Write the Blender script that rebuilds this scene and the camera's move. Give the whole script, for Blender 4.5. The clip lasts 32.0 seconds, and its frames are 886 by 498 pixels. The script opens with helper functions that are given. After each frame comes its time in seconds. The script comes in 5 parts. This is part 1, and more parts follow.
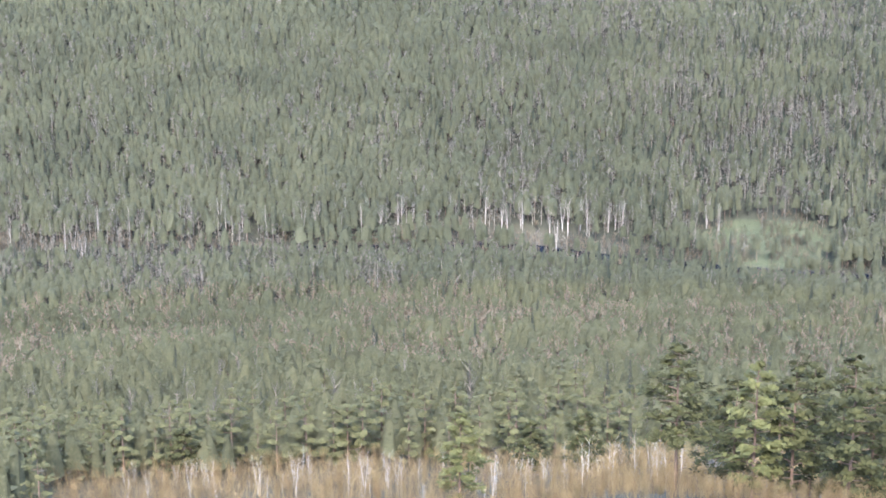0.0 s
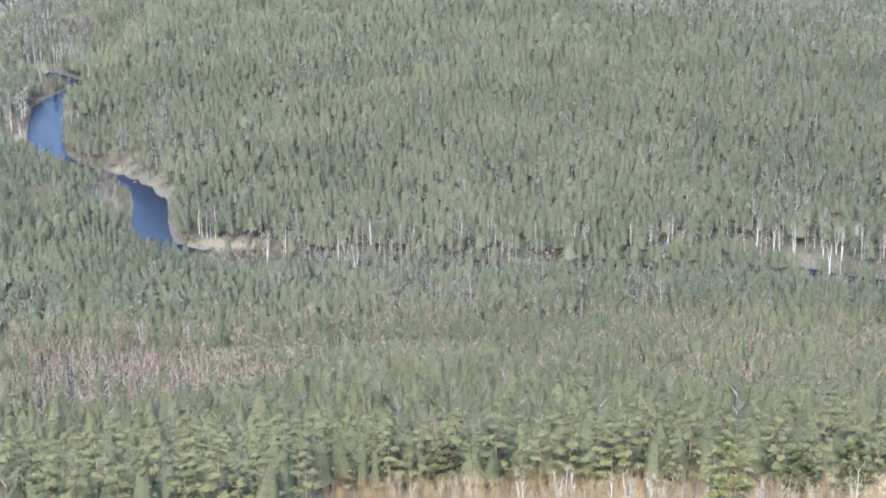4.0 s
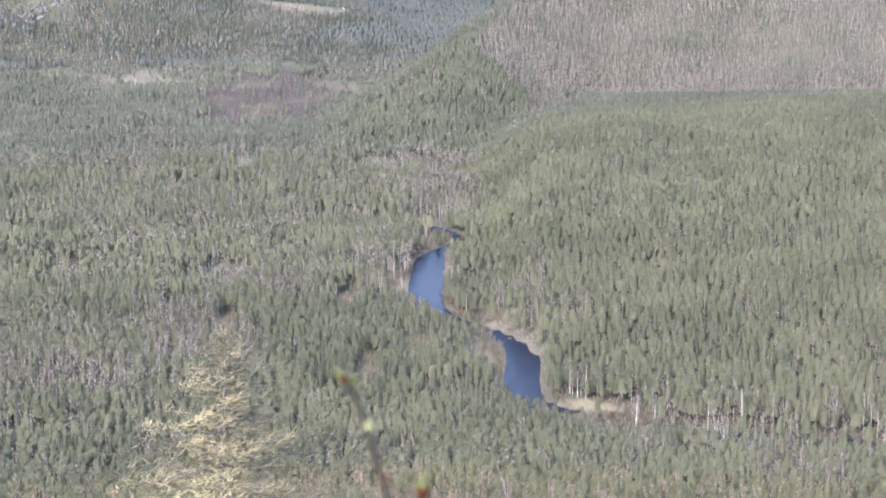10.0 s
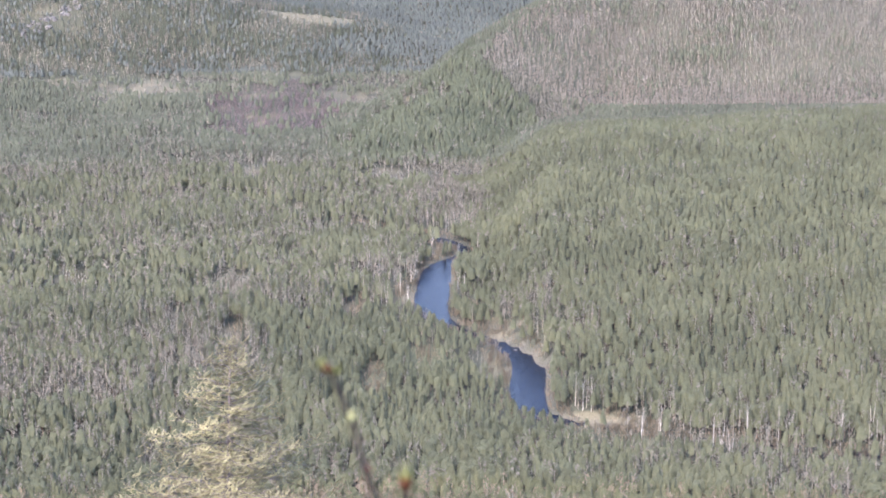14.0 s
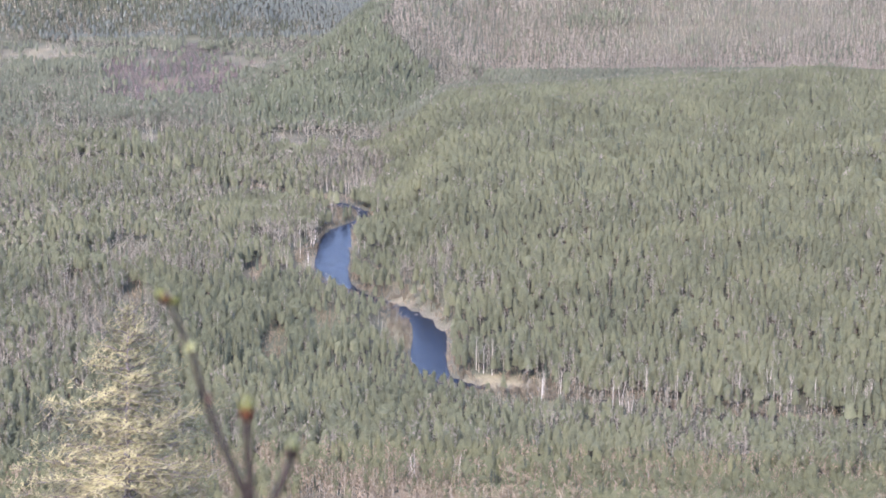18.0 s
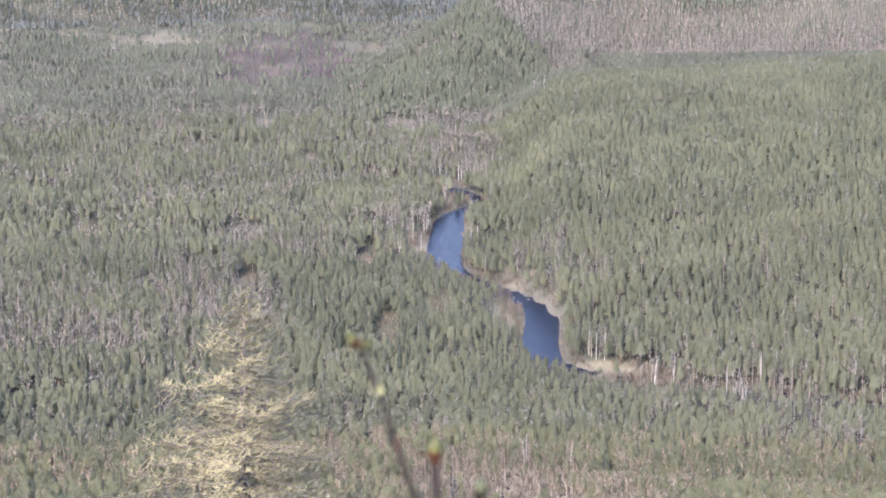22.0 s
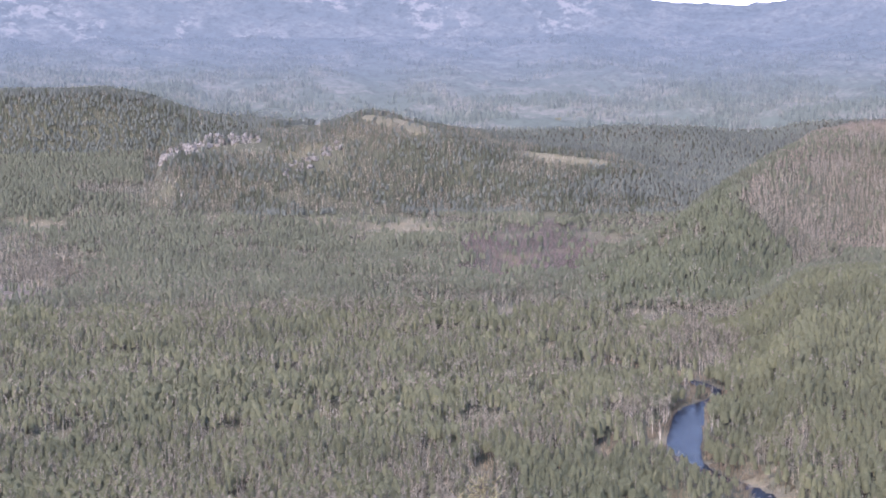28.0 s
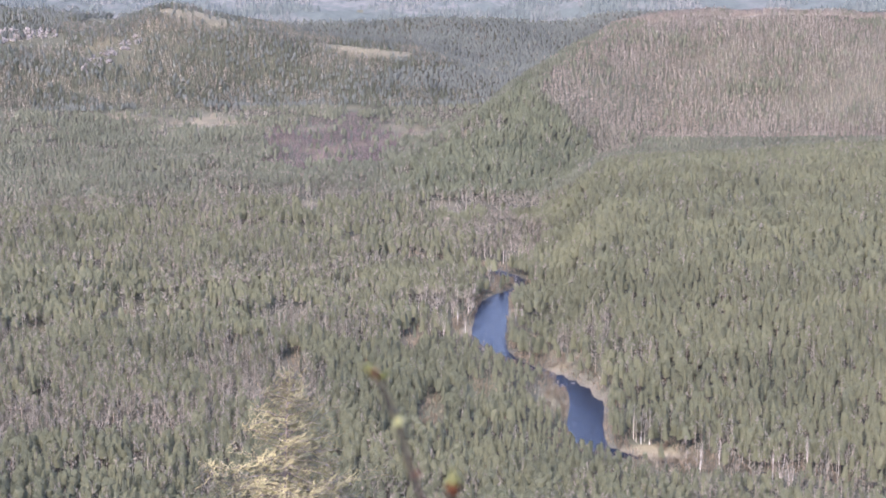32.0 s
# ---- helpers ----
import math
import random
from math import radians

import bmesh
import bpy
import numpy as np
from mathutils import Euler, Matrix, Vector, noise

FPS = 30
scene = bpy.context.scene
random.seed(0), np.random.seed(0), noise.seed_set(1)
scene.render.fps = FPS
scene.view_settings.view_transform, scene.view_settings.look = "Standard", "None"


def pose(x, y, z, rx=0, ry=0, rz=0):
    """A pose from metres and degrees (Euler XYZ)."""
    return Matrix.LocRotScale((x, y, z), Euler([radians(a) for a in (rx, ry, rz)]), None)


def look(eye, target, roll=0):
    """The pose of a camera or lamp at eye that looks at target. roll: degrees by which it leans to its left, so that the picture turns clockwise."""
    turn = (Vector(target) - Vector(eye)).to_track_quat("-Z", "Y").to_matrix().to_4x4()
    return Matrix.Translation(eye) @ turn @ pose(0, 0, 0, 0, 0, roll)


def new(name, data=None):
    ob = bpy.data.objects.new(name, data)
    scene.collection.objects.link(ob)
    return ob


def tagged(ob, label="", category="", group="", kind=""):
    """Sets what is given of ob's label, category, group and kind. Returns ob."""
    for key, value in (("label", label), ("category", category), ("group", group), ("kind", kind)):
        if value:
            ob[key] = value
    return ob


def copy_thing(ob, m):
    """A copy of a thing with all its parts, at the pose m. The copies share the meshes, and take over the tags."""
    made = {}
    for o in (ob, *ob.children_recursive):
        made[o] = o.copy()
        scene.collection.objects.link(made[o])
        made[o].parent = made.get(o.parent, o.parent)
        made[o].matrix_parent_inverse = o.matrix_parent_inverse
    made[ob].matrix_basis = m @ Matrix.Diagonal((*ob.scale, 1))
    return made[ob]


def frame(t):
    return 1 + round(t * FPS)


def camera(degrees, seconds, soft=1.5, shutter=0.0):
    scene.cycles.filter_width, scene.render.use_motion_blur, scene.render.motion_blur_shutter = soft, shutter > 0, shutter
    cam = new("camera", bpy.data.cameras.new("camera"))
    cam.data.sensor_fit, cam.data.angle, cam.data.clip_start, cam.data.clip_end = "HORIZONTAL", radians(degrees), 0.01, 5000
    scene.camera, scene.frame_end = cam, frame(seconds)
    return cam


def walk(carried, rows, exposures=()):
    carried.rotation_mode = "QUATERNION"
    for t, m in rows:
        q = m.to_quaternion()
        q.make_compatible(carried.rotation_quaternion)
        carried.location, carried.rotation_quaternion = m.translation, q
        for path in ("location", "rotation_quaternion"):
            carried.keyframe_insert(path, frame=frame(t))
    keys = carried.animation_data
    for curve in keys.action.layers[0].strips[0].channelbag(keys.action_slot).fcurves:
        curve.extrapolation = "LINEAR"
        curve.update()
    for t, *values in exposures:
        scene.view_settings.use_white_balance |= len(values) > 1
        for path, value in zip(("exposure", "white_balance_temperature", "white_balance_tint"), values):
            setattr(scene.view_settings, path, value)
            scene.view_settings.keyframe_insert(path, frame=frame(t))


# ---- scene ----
FOV = 25.72
cam = camera(FOV, 32.0, soft=1.8)
cam.data.dof.use_dof, cam.data.dof.focus_distance, cam.data.dof.aperture_fstop = True, 700.0, 17.0
# seconds; the eye's small sway in metres; turn to the right, tilt, lean in degrees
PATH = [
    (0.0, 0.0158, -0.0008, -0.0061, 19.809, -16.553, -0.076),
    (0.5, 0.0158, -0.0008, -0.0061, 18.822, -16.596, -0.353),
    (1.0, 0.0158, -0.0008, -0.0061, 17.498, -16.553, -0.617),
    (1.5, 0.0158, -0.0008, -0.0061, 16.447, -16.554, -0.601),
    (2.0, 0.0158, -0.0008, -0.0061, 15.464, -16.544, -0.522),
    (2.5, 0.0158, -0.0008, -0.0061, 13.907, -16.465, -0.809),
    (3.0, 0.0158, -0.0008, -0.0061, 12.892, -16.278, -0.930),
    (3.5, 0.0158, -0.0008, -0.0061, 12.178, -16.129, -0.971),
    (5.5, 0.0158, -0.0008, -0.0061, 8.666, -15.171, -0.423),
    (6.0, 0.0158, -0.0008, -0.0061, 6.980, -14.789, -0.263),
    (6.5, 0.0000, 0.0000, 0.0000, 5.520, -14.327, -0.182),
    (7.0, -0.0190, -0.0003, 0.0023, 4.532, -13.860, -0.091),
    (7.5, -0.0359, 0.0010, 0.0097, 3.663, -13.328, -0.057),
    (8.0, -0.0420, 0.0019, 0.0133, 2.737, -12.799, -0.042),
    (8.5, -0.0362, 0.0031, 0.0169, 1.875, -12.340, -0.190),
    (9.0, -0.0529, 0.0031, 0.0223, 1.268, -11.815, -0.214),
    (9.5, -0.0593, 0.0031, 0.0233, 0.738, -11.365, -0.148),
    (10.0, -0.0583, 0.0039, 0.0259, 0.297, -11.036, -0.197),
    (10.5, -0.0554, 0.0031, 0.0241, 0.041, -10.820, -0.284),
    (11.0, -0.0549, 0.0031, 0.0239, -0.066, -10.583, -0.284),
    (11.5, -0.0662, 0.0020, 0.0214, -0.055, -10.500, -0.187),
    (12.0, -0.0754, 0.0011, 0.0192, -0.103, -10.484, -0.143),
    (12.5, -0.0664, 0.0010, 0.0179, -0.176, -10.536, -0.024),
    (13.0, -0.0636, 0.0018, 0.0207, 0.000, -10.500, 0.000),
    (13.5, -0.0644, 0.0014, 0.0157, 0.025, -10.615, 0.129),
    (14.0, -0.0441, 0.0009, 0.0130, 0.108, -10.701, 0.080),
    (14.5, -0.0321, 0.0006, 0.0093, 0.405, -10.785, 0.053),
    (16.5, -0.0120, -0.0006, 0.0002, 2.169, -11.263, 0.223),
    (17.0, -0.0157, -0.0024, -0.0058, 2.608, -11.443, 0.258),
    (17.5, -0.0170, -0.0030, -0.0075, 2.926, -11.560, 0.317),
    (18.0, -0.0056, -0.0029, -0.0095, 3.114, -11.732, 0.316),
    (18.5, 0.0054, -0.0018, -0.0092, 3.283, -11.882, 0.260),
    (19.0, 0.0048, -0.0018, -0.0085, 3.427, -12.037, 0.159),
    (19.5, -0.0034, -0.0026, -0.0092, 3.581, -12.174, 0.147),
    (20.0, -0.0147, -0.0030, -0.0082, 3.572, -12.312, 0.087),
    (20.5, -0.0287, -0.0023, -0.0020, 3.336, -12.366, 0.034),
    (21.0, -0.0407, -0.0016, 0.0037, 2.612, -12.424, -0.055),
    (21.5, -0.0471, 0.0007, 0.0131, 1.317, -12.402, -0.131),
    (22.0, -0.0540, 0.0047, 0.0281, -0.283, -12.182, -0.234),
    (22.5, -0.0754, 0.0087, 0.0458, -2.011, -11.025, -0.290),
    (23.0, -0.1012, 0.0101, 0.0558, -3.642, -9.738, -0.209),
    (23.5, -0.0982, 0.0092, 0.0521, -4.969, -8.655, -0.921),
    (24.0, -0.0953, 0.0083, 0.0483, -5.921, -8.012, -0.850),
    (24.5, -0.0923, 0.0074, 0.0445, -6.664, -7.611, -0.718),
    (25.0, -0.0894, 0.0065, 0.0408, -7.419, -7.300, -0.796),
    (25.5, -0.0864, 0.0056, 0.0370, -8.183, -6.980, -0.750),
    (27.5, -0.0746, 0.0019, 0.0220, -8.118, -6.453, -0.329),
    (28.0, -0.0716, 0.0010, 0.0182, -7.430, -6.564, -0.196),
    (28.5, -0.0687, 0.0001, 0.0145, -6.842, -6.760, -0.105),
    (29.0, -0.0657, -0.0008, 0.0107, -6.244, -7.118, 0.011),
    (29.5, -0.0628, -0.0017, 0.0070, -5.516, -7.517, 0.152),
    (30.0, -0.0598, -0.0026, 0.0032, -4.748, -7.947, 0.135),
    (30.5, -0.0568, -0.0035, -0.0006, -3.968, -8.340, 0.065),
    (31.0, -0.0505, -0.0034, -0.0017, -3.124, -8.915, 0.043),
    (31.5, -0.0441, -0.0033, -0.0028, -2.410, -9.399, -0.159),
    (32.0, -0.0377, -0.0033, -0.0039, -1.616, -9.732, -0.192),
]
EYE_Z, TRUE = 320.0, 0.75
walk(cam, [(t, pose(TRUE * x, TRUE * y, TRUE * (EYE_Z + z), 90 + tilt, 0, -turn) @ pose(0, 0, 0, 0, 0, lean)) for t, x, y, z, turn, tilt, lean in PATH],
     [(0, 3.06, 5760, 22), (3.5, 3.11, 5700, 19), (6.5, 3.14, 5670, 18), (9, 3.13, 5880, 26), (12, 3.12, 6000, 29), (22, 3.10, 6050, 32), (25, 2.87, 6080, 34), (28, 2.75, 6100, 34), (32, 3.01, 6170, 35)])
# ---- sky and sun ----
SUN_TURN, SUN_UP = -158.0, 38.0   # degrees to the right of straight ahead; above the horizon
world = bpy.data.worlds.new("sky")
scene.world = world
world.use_nodes = True
wn = world.node_tree.nodes
sky = wn.new("ShaderNodeTexSky")
sky.sky_type, sky.sun_disc = "NISHITA", False
sky.sun_elevation, sky.sun_rotation = radians(SUN_UP), radians(SUN_TURN)
sky.air_density, sky.dust_density, sky.ozone_density = 1.0, 1.6, 1.0
wn["Background"].inputs["Strength"].default_value = 0.15
world.node_tree.links.new(sky.outputs["Color"], wn["Background"].inputs["Color"])
lamp = bpy.data.lights.new("sun", "SUN")
lamp.energy, lamp.angle, lamp.color = 1.05, radians(5.0), (1.0, 0.93, 0.85)
sun = new("sun", lamp)
sa, se = radians(SUN_TURN), radians(SUN_UP)
sun.matrix_world = look((0, 0, 600), (-math.sin(sa) * math.cos(se) * 100, -math.cos(sa) * math.cos(se) * 100, 600 - math.sin(se) * 100))


# ---- materials ----
def material(name, dark, light, size=1.0, rough_=0.85, bump=0.0, attribute="", clear=0.0, spec=0.2, metal=0.0, rounded=True, grain=0.0):
    """Two tones mixed by noise of that size in metres, and by a mesh attribute where one is named; clear: how much light goes through; grain: fine leaf-sized speckle."""
    m = bpy.data.materials.new(name)
    m.use_nodes = True
    n, l = m.node_tree.nodes, m.node_tree.links
    b = n["Principled BSDF"]
    geo = n.new("ShaderNodeNewGeometry")
    t = n.new("ShaderNodeTexNoise")
    t.inputs["Scale"].default_value, t.inputs["Detail"].default_value = 1.0 / size, 4.0
    l.new(geo.outputs["Position"], t.inputs["Vector"])
    fac = t.outputs["Fac"]
    ramp = n.new("ShaderNodeMapRange")
    ramp.inputs["From Min"].default_value, ramp.inputs["From Max"].default_value = 0.3, 0.7
    l.new(fac, ramp.inputs["Value"])
    fac = ramp.outputs["Result"]
    if attribute:
        a = n.new("ShaderNodeAttribute")
        a.attribute_name = attribute
        mix = n.new("ShaderNodeMath")
        mix.operation = "MULTIPLY_ADD"
        mix.inputs[1].default_value = 0.3
        l.new(fac, mix.inputs[0])
        sc = n.new("ShaderNodeMath")
        sc.operation = "MULTIPLY"
        sc.inputs[1].default_value = 0.7
        l.new(a.outputs["Fac"], sc.inputs[0])
        l.new(sc.outputs[0], mix.inputs[2])
        fac = mix.outputs[0]
    if grain:
        fine, add = n.new("ShaderNodeTexNoise"), n.new("ShaderNodeMath")
        fine.inputs["Scale"].default_value, fine.inputs["Detail"].default_value, fine.inputs["Roughness"].default_value = 5.0 / size, 3.0, 0.7
        l.new(geo.outputs["Position"], fine.inputs["Vector"])
        off = n.new("ShaderNodeMath")
        off.operation = "SUBTRACT"
        off.inputs[1].default_value = 0.5
        l.new(fine.outputs["Fac"], off.inputs[0])
        add.operation, add.use_clamp = "MULTIPLY_ADD", True
        add.inputs[1].default_value = grain
        l.new(off.outputs[0], add.inputs[0])
        l.new(fac, add.inputs[2])
        fac = add.outputs[0]
    c = n.new("ShaderNodeMix")
    c.data_type = "RGBA"
    c.inputs["A"].default_value, c.inputs["B"].default_value = (*dark, 1), (*light, 1)
    l.new(fac, c.inputs["Factor"])
    col = c.outputs["Result"]
    l.new(col, b.inputs["Base Color"])
    soft = None
    if attribute and rounded:
        sn, vt = n.new("ShaderNodeAttribute"), n.new("ShaderNodeVectorTransform")
        sn.attribute_name, vt.vector_type, vt.convert_from, vt.convert_to = "soft", "NORMAL", "OBJECT", "WORLD"
        l.new(sn.outputs["Vector"], vt.inputs["Vector"])
        soft = vt.outputs["Vector"]
        l.new(soft, b.inputs["Normal"])
    b.inputs["Roughness"].default_value, b.inputs["Metallic"].default_value = rough_, metal
    b.inputs["Specular IOR Level"].default_value = spec
    if bump:
        t2 = n.new("ShaderNodeTexNoise")
        t2.inputs["Scale"].default_value, t2.inputs["Detail"].default_value = 4.0 / size, 6.0
        l.new(geo.outputs["Position"], t2.inputs["Vector"])
        bp = n.new("ShaderNodeBump")
        bp.inputs["Distance"].default_value = bump
        l.new(t2.outputs["Fac"], bp.inputs["Height"])
        l.new(bp.outputs["Normal"], b.inputs["Normal"])
    if clear:
        tr = n.new("ShaderNodeBsdfTranslucent")
        l.new(col, tr.inputs["Color"])
        if soft:
            l.new(soft, tr.inputs["Normal"])
        ms = n.new("ShaderNodeMixShader")
        ms.inputs[0].default_value = clear
        l.new(b.outputs[0], ms.inputs[1])
        l.new(tr.outputs[0], ms.inputs[2])
        l.new(ms.outputs[0], n["Material Output"].inputs["Surface"])
    return m


NEEDLES = material("pine_needles", (0.095, 0.107, 0.060), (0.166, 0.174, 0.094), 3.5, attribute="tint", clear=0.45, grain=1.6)
# flatter, bluer greens: the haze over far woods is put into this colour
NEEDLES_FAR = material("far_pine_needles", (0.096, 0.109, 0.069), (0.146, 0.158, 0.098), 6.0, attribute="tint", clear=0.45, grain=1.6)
NEEDLES_SPUR = material("dark_pine_needles", (0.076, 0.091, 0.053), (0.134, 0.149, 0.085), 4.0, attribute="tint", clear=0.42, grain=1.6)
# blue-grey tint painted into the needles for haze on the rear hills
NEEDLES_HAZE = material("haze_tinted_needles", (0.092, 0.109, 0.089), (0.136, 0.153, 0.122), 6.0, attribute="tint", clear=0.45, grain=1.6)
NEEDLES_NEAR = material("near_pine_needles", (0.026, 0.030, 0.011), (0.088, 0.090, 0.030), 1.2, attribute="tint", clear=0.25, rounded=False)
NEEDLES_YOUNG = material("young_pine_needles", (0.101, 0.110, 0.056), (0.182, 0.185, 0.091), 2.5, attribute="tint", clear=0.45, grain=1.6)
FIR = material("fir_needles", (0.062, 0.074, 0.048), (0.106, 0.122, 0.075), 2.5, attribute="tint", clear=0.45, grain=1.6)
TWIGS = material("bare_birch_twigs", (0.146, 0.136, 0.098), (0.222, 0.209, 0.154), 3.0, attribute="tint", clear=0.4)
TWIGS_WARM = material("rusty_birch_twigs", (0.194, 0.162, 0.122), (0.272, 0.234, 0.182), 3.0, attribute="tint", clear=0.4)
TWIGS_OCHRE = material("ochre_birch_twigs", (0.190, 0.152, 0.094), (0.290, 0.240, 0.152), 3.0, attribute="tint", clear=0.38)
TWIGS_PURPLE = material("bare_alder_twigs", (0.125, 0.090, 0.085), (0.185, 0.140, 0.130), 3.0, attribute="tint", clear=0.35)
TWIGS_RED = material("budding_birch_twigs", (0.23, 0.150, 0.060), (0.51, 0.385, 0.170), 2.0, attribute="tint", clear=0.3, grain=1.0)
BIRCH_BARK = material("birch_bark", (0.32, 0.30, 0.24), (0.53, 0.505, 0.42), 0.9, bump=0.02)
OLD_BARK = material("weathered_birch_bark", (0.190, 0.170, 0.126), (0.325, 0.298, 0.232), 2.0)
PINE_BARK = material("pine_bark", (0.085, 0.064, 0.048), (0.18, 0.125, 0.085), 0.5, bump=0.03)
GREY_BARK = material("grey_bark", (0.045, 0.038, 0.032), (0.15, 0.13, 0.11), 0.25, bump=0.02)
LARCH = material("larch_shoots", (0.25, 0.236, 0.112), (0.40, 0.370, 0.188), 0.4, attribute="tint", clear=0.3)
ROCK = material("pale_rock", (0.055, 0.053, 0.045), (0.118, 0.113, 0.097), 6.0, bump=1.2)
BUD_GREEN = material("bud_green", (0.042, 0.050, 0.010), (0.078, 0.082, 0.020), 0.006, rough_=0.5, clear=0.3)
BUD_BROWN = material("bud_scale", (0.024, 0.009, 0.004), (0.056, 0.022, 0.009), 0.006, rough_=0.5)
BUD_OLIVE = material("bud_olive", (0.022, 0.026, 0.008), (0.05, 0.056, 0.016), 0.006, rough_=0.5)
BUD_PALE = material("bud_pale", (0.22, 0.23, 0.09), (0.34, 0.345, 0.17), 0.006, rough_=0.5, clear=0.3)
SHOOT = material("shoot_bark", (0.006, 0.004, 0.0028), (0.016, 0.011, 0.008), 0.004, rough_=0.6, bump=0.0006)


def ground_material():
    m = bpy.data.materials.new("land")
    m.use_nodes = True
    n, l = m.node_tree.nodes, m.node_tree.links
    b = n["Principled BSDF"]
    b.inputs["Roughness"].default_value, b.inputs["Specular IOR Level"].default_value = 0.95, 0.1
    geo = n.new("ShaderNodeNewGeometry")
    big, small = n.new("ShaderNodeTexNoise"), n.new("ShaderNodeTexNoise")
    big.inputs["Scale"].default_value, small.inputs["Scale"].default_value = 0.03, 0.5
    big.inputs["Detail"].default_value = small.inputs["Detail"].default_value = 5.0
    for t in (big, small):
        l.new(geo.outputs["Position"], t.inputs["Vector"])

    def blend(fac, a, c):
        x = n.new("ShaderNodeMix")
        x.data_type = "RGBA"
        for key, v in (("Factor", fac), ("A", a), ("B", c)):
            if isinstance(v, tuple):
                x.inputs[key].default_value = (*v, 1)
            else:
                l.new(v, x.inputs[key])
        return x.outputs["Result"]

    def attr(name):
        a = n.new("ShaderNodeAttribute")
        a.attribute_name = name
        return a.outputs["Fac"]
    floor = blend(big.outputs["Fac"], (0.036, 0.039, 0.024), (0.062, 0.062, 0.038))
    grass = blend(small.outputs["Fac"], (0.088, 0.076, 0.042), (0.165, 0.145, 0.082))
    green = blend(small.outputs["Fac"], (0.064, 0.080, 0.034), (0.108, 0.118, 0.056))
    soil = blend(small.outputs["Fac"], (0.080, 0.068, 0.052), (0.135, 0.118, 0.092))
    col = blend(attr("dry"), floor, grass)
    col = blend(attr("green"), col, green)
    col = blend(attr("bare"), col, soil)
    l.new(col, b.inputs["Base Color"])
    bp = n.new("ShaderNodeBump")
    bp.inputs["Distance"].default_value = 0.6
    l.new(small.outputs["Fac"], bp.inputs["Height"])
    l.new(bp.outputs["Normal"], b.inputs["Normal"])
    return m


def water_material():
    m = bpy.data.materials.new("river_water")
    m.use_nodes = True
    n, l = m.node_tree.nodes, m.node_tree.links
    b = n["Principled BSDF"]
    b.inputs["Base Color"].default_value = (0.008, 0.012, 0.018, 1)
    b.inputs["Roughness"].default_value, b.inputs["IOR"].default_value = 0.15, 1.15
    b.inputs["Specular IOR Level"].default_value = 0.075
    geo, t, bp = n.new("ShaderNodeNewGeometry"), n.new("ShaderNodeTexNoise"), n.new("ShaderNodeBump")
    t.inputs["Scale"].default_value, t.inputs["Detail"].default_value = 0.5, 6.0
    bp.inputs["Distance"].default_value, bp.inputs["Strength"].default_value = 0.5, 1.0
    l.new(geo.outputs["Position"], t.inputs["Vector"])
    l.new(t.outputs["Fac"], bp.inputs["Height"])
    l.new(bp.outputs["Normal"], b.inputs["Normal"])
    return m


def backdrop_material(name, near, deep):
    """Distant country: woods, fields and bare rock, with the blue haze of the air put into colour and glow; near and
    deep: wood, field, glow.
    """
    m = bpy.data.materials.new(name)
    m.use_nodes = True
    n, l = m.node_tree.nodes, m.node_tree.links
    b = n["Principled BSDF"]
    b.inputs["Roughness"].default_value, b.inputs["Specular IOR Level"].default_value = 1.0, 0.0
    geo = n.new("ShaderNodeNewGeometry")

    def attr(key):
        a = n.new("ShaderNodeAttribute")
        a.attribute_name = key
        return a.outputs["Fac"]

    def noise_fac(scale, lo, hi, stretch=(1, 1, 1)):
        mp, t, r = n.new("ShaderNodeMapping"), n.new("ShaderNodeTexNoise"), n.new("ShaderNodeMapRange")
        mp.inputs["Scale"].default_value = stretch
        t.inputs["Scale"].default_value, t.inputs["Detail"].default_value, t.inputs["Roughness"].default_value = scale, 7.0, 0.68
        r.inputs["From Min"].default_value, r.inputs["From Max"].default_value = lo, hi
        l.new(geo.outputs["Position"], mp.inputs["Vector"])
        l.new(mp.outputs["Vector"], t.inputs["Vector"])
        l.new(t.outputs["Fac"], r.inputs["Value"])
        return r.outputs["Result"]

    def blend(fac, a, c):
        x = n.new("ShaderNodeMix")
        x.data_type = "RGBA"
        for key, v in (("Factor", fac), ("A", a), ("B", c)):
            if isinstance(v, tuple):
                x.inputs[key].default_value = (*v, 1)
            else:
                l.new(v, x.inputs[key])
        return x.outputs["Result"]

    def times(a, c):
        x = n.new("ShaderNodeMath")
        x.operation = "MULTIPLY"
        l.new(a, x.inputs[0])
        l.new(c, x.inputs[1])
        return x.outputs[0]
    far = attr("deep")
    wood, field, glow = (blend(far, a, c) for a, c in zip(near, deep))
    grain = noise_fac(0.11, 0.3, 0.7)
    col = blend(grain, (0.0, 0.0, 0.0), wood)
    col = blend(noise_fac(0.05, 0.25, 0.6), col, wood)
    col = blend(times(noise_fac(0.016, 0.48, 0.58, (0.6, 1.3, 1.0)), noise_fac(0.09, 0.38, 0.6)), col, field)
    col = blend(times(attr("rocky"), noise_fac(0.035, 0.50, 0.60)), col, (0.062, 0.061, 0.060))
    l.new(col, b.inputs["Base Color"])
    # emission stands in for the haze, bluer where the country is deeper
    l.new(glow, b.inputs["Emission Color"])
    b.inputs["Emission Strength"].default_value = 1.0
    return m


LAND = ground_material()
WATER = water_material()
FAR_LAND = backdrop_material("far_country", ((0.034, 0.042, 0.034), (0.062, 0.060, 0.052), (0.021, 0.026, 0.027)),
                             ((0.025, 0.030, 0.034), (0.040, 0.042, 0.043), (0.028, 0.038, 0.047)))
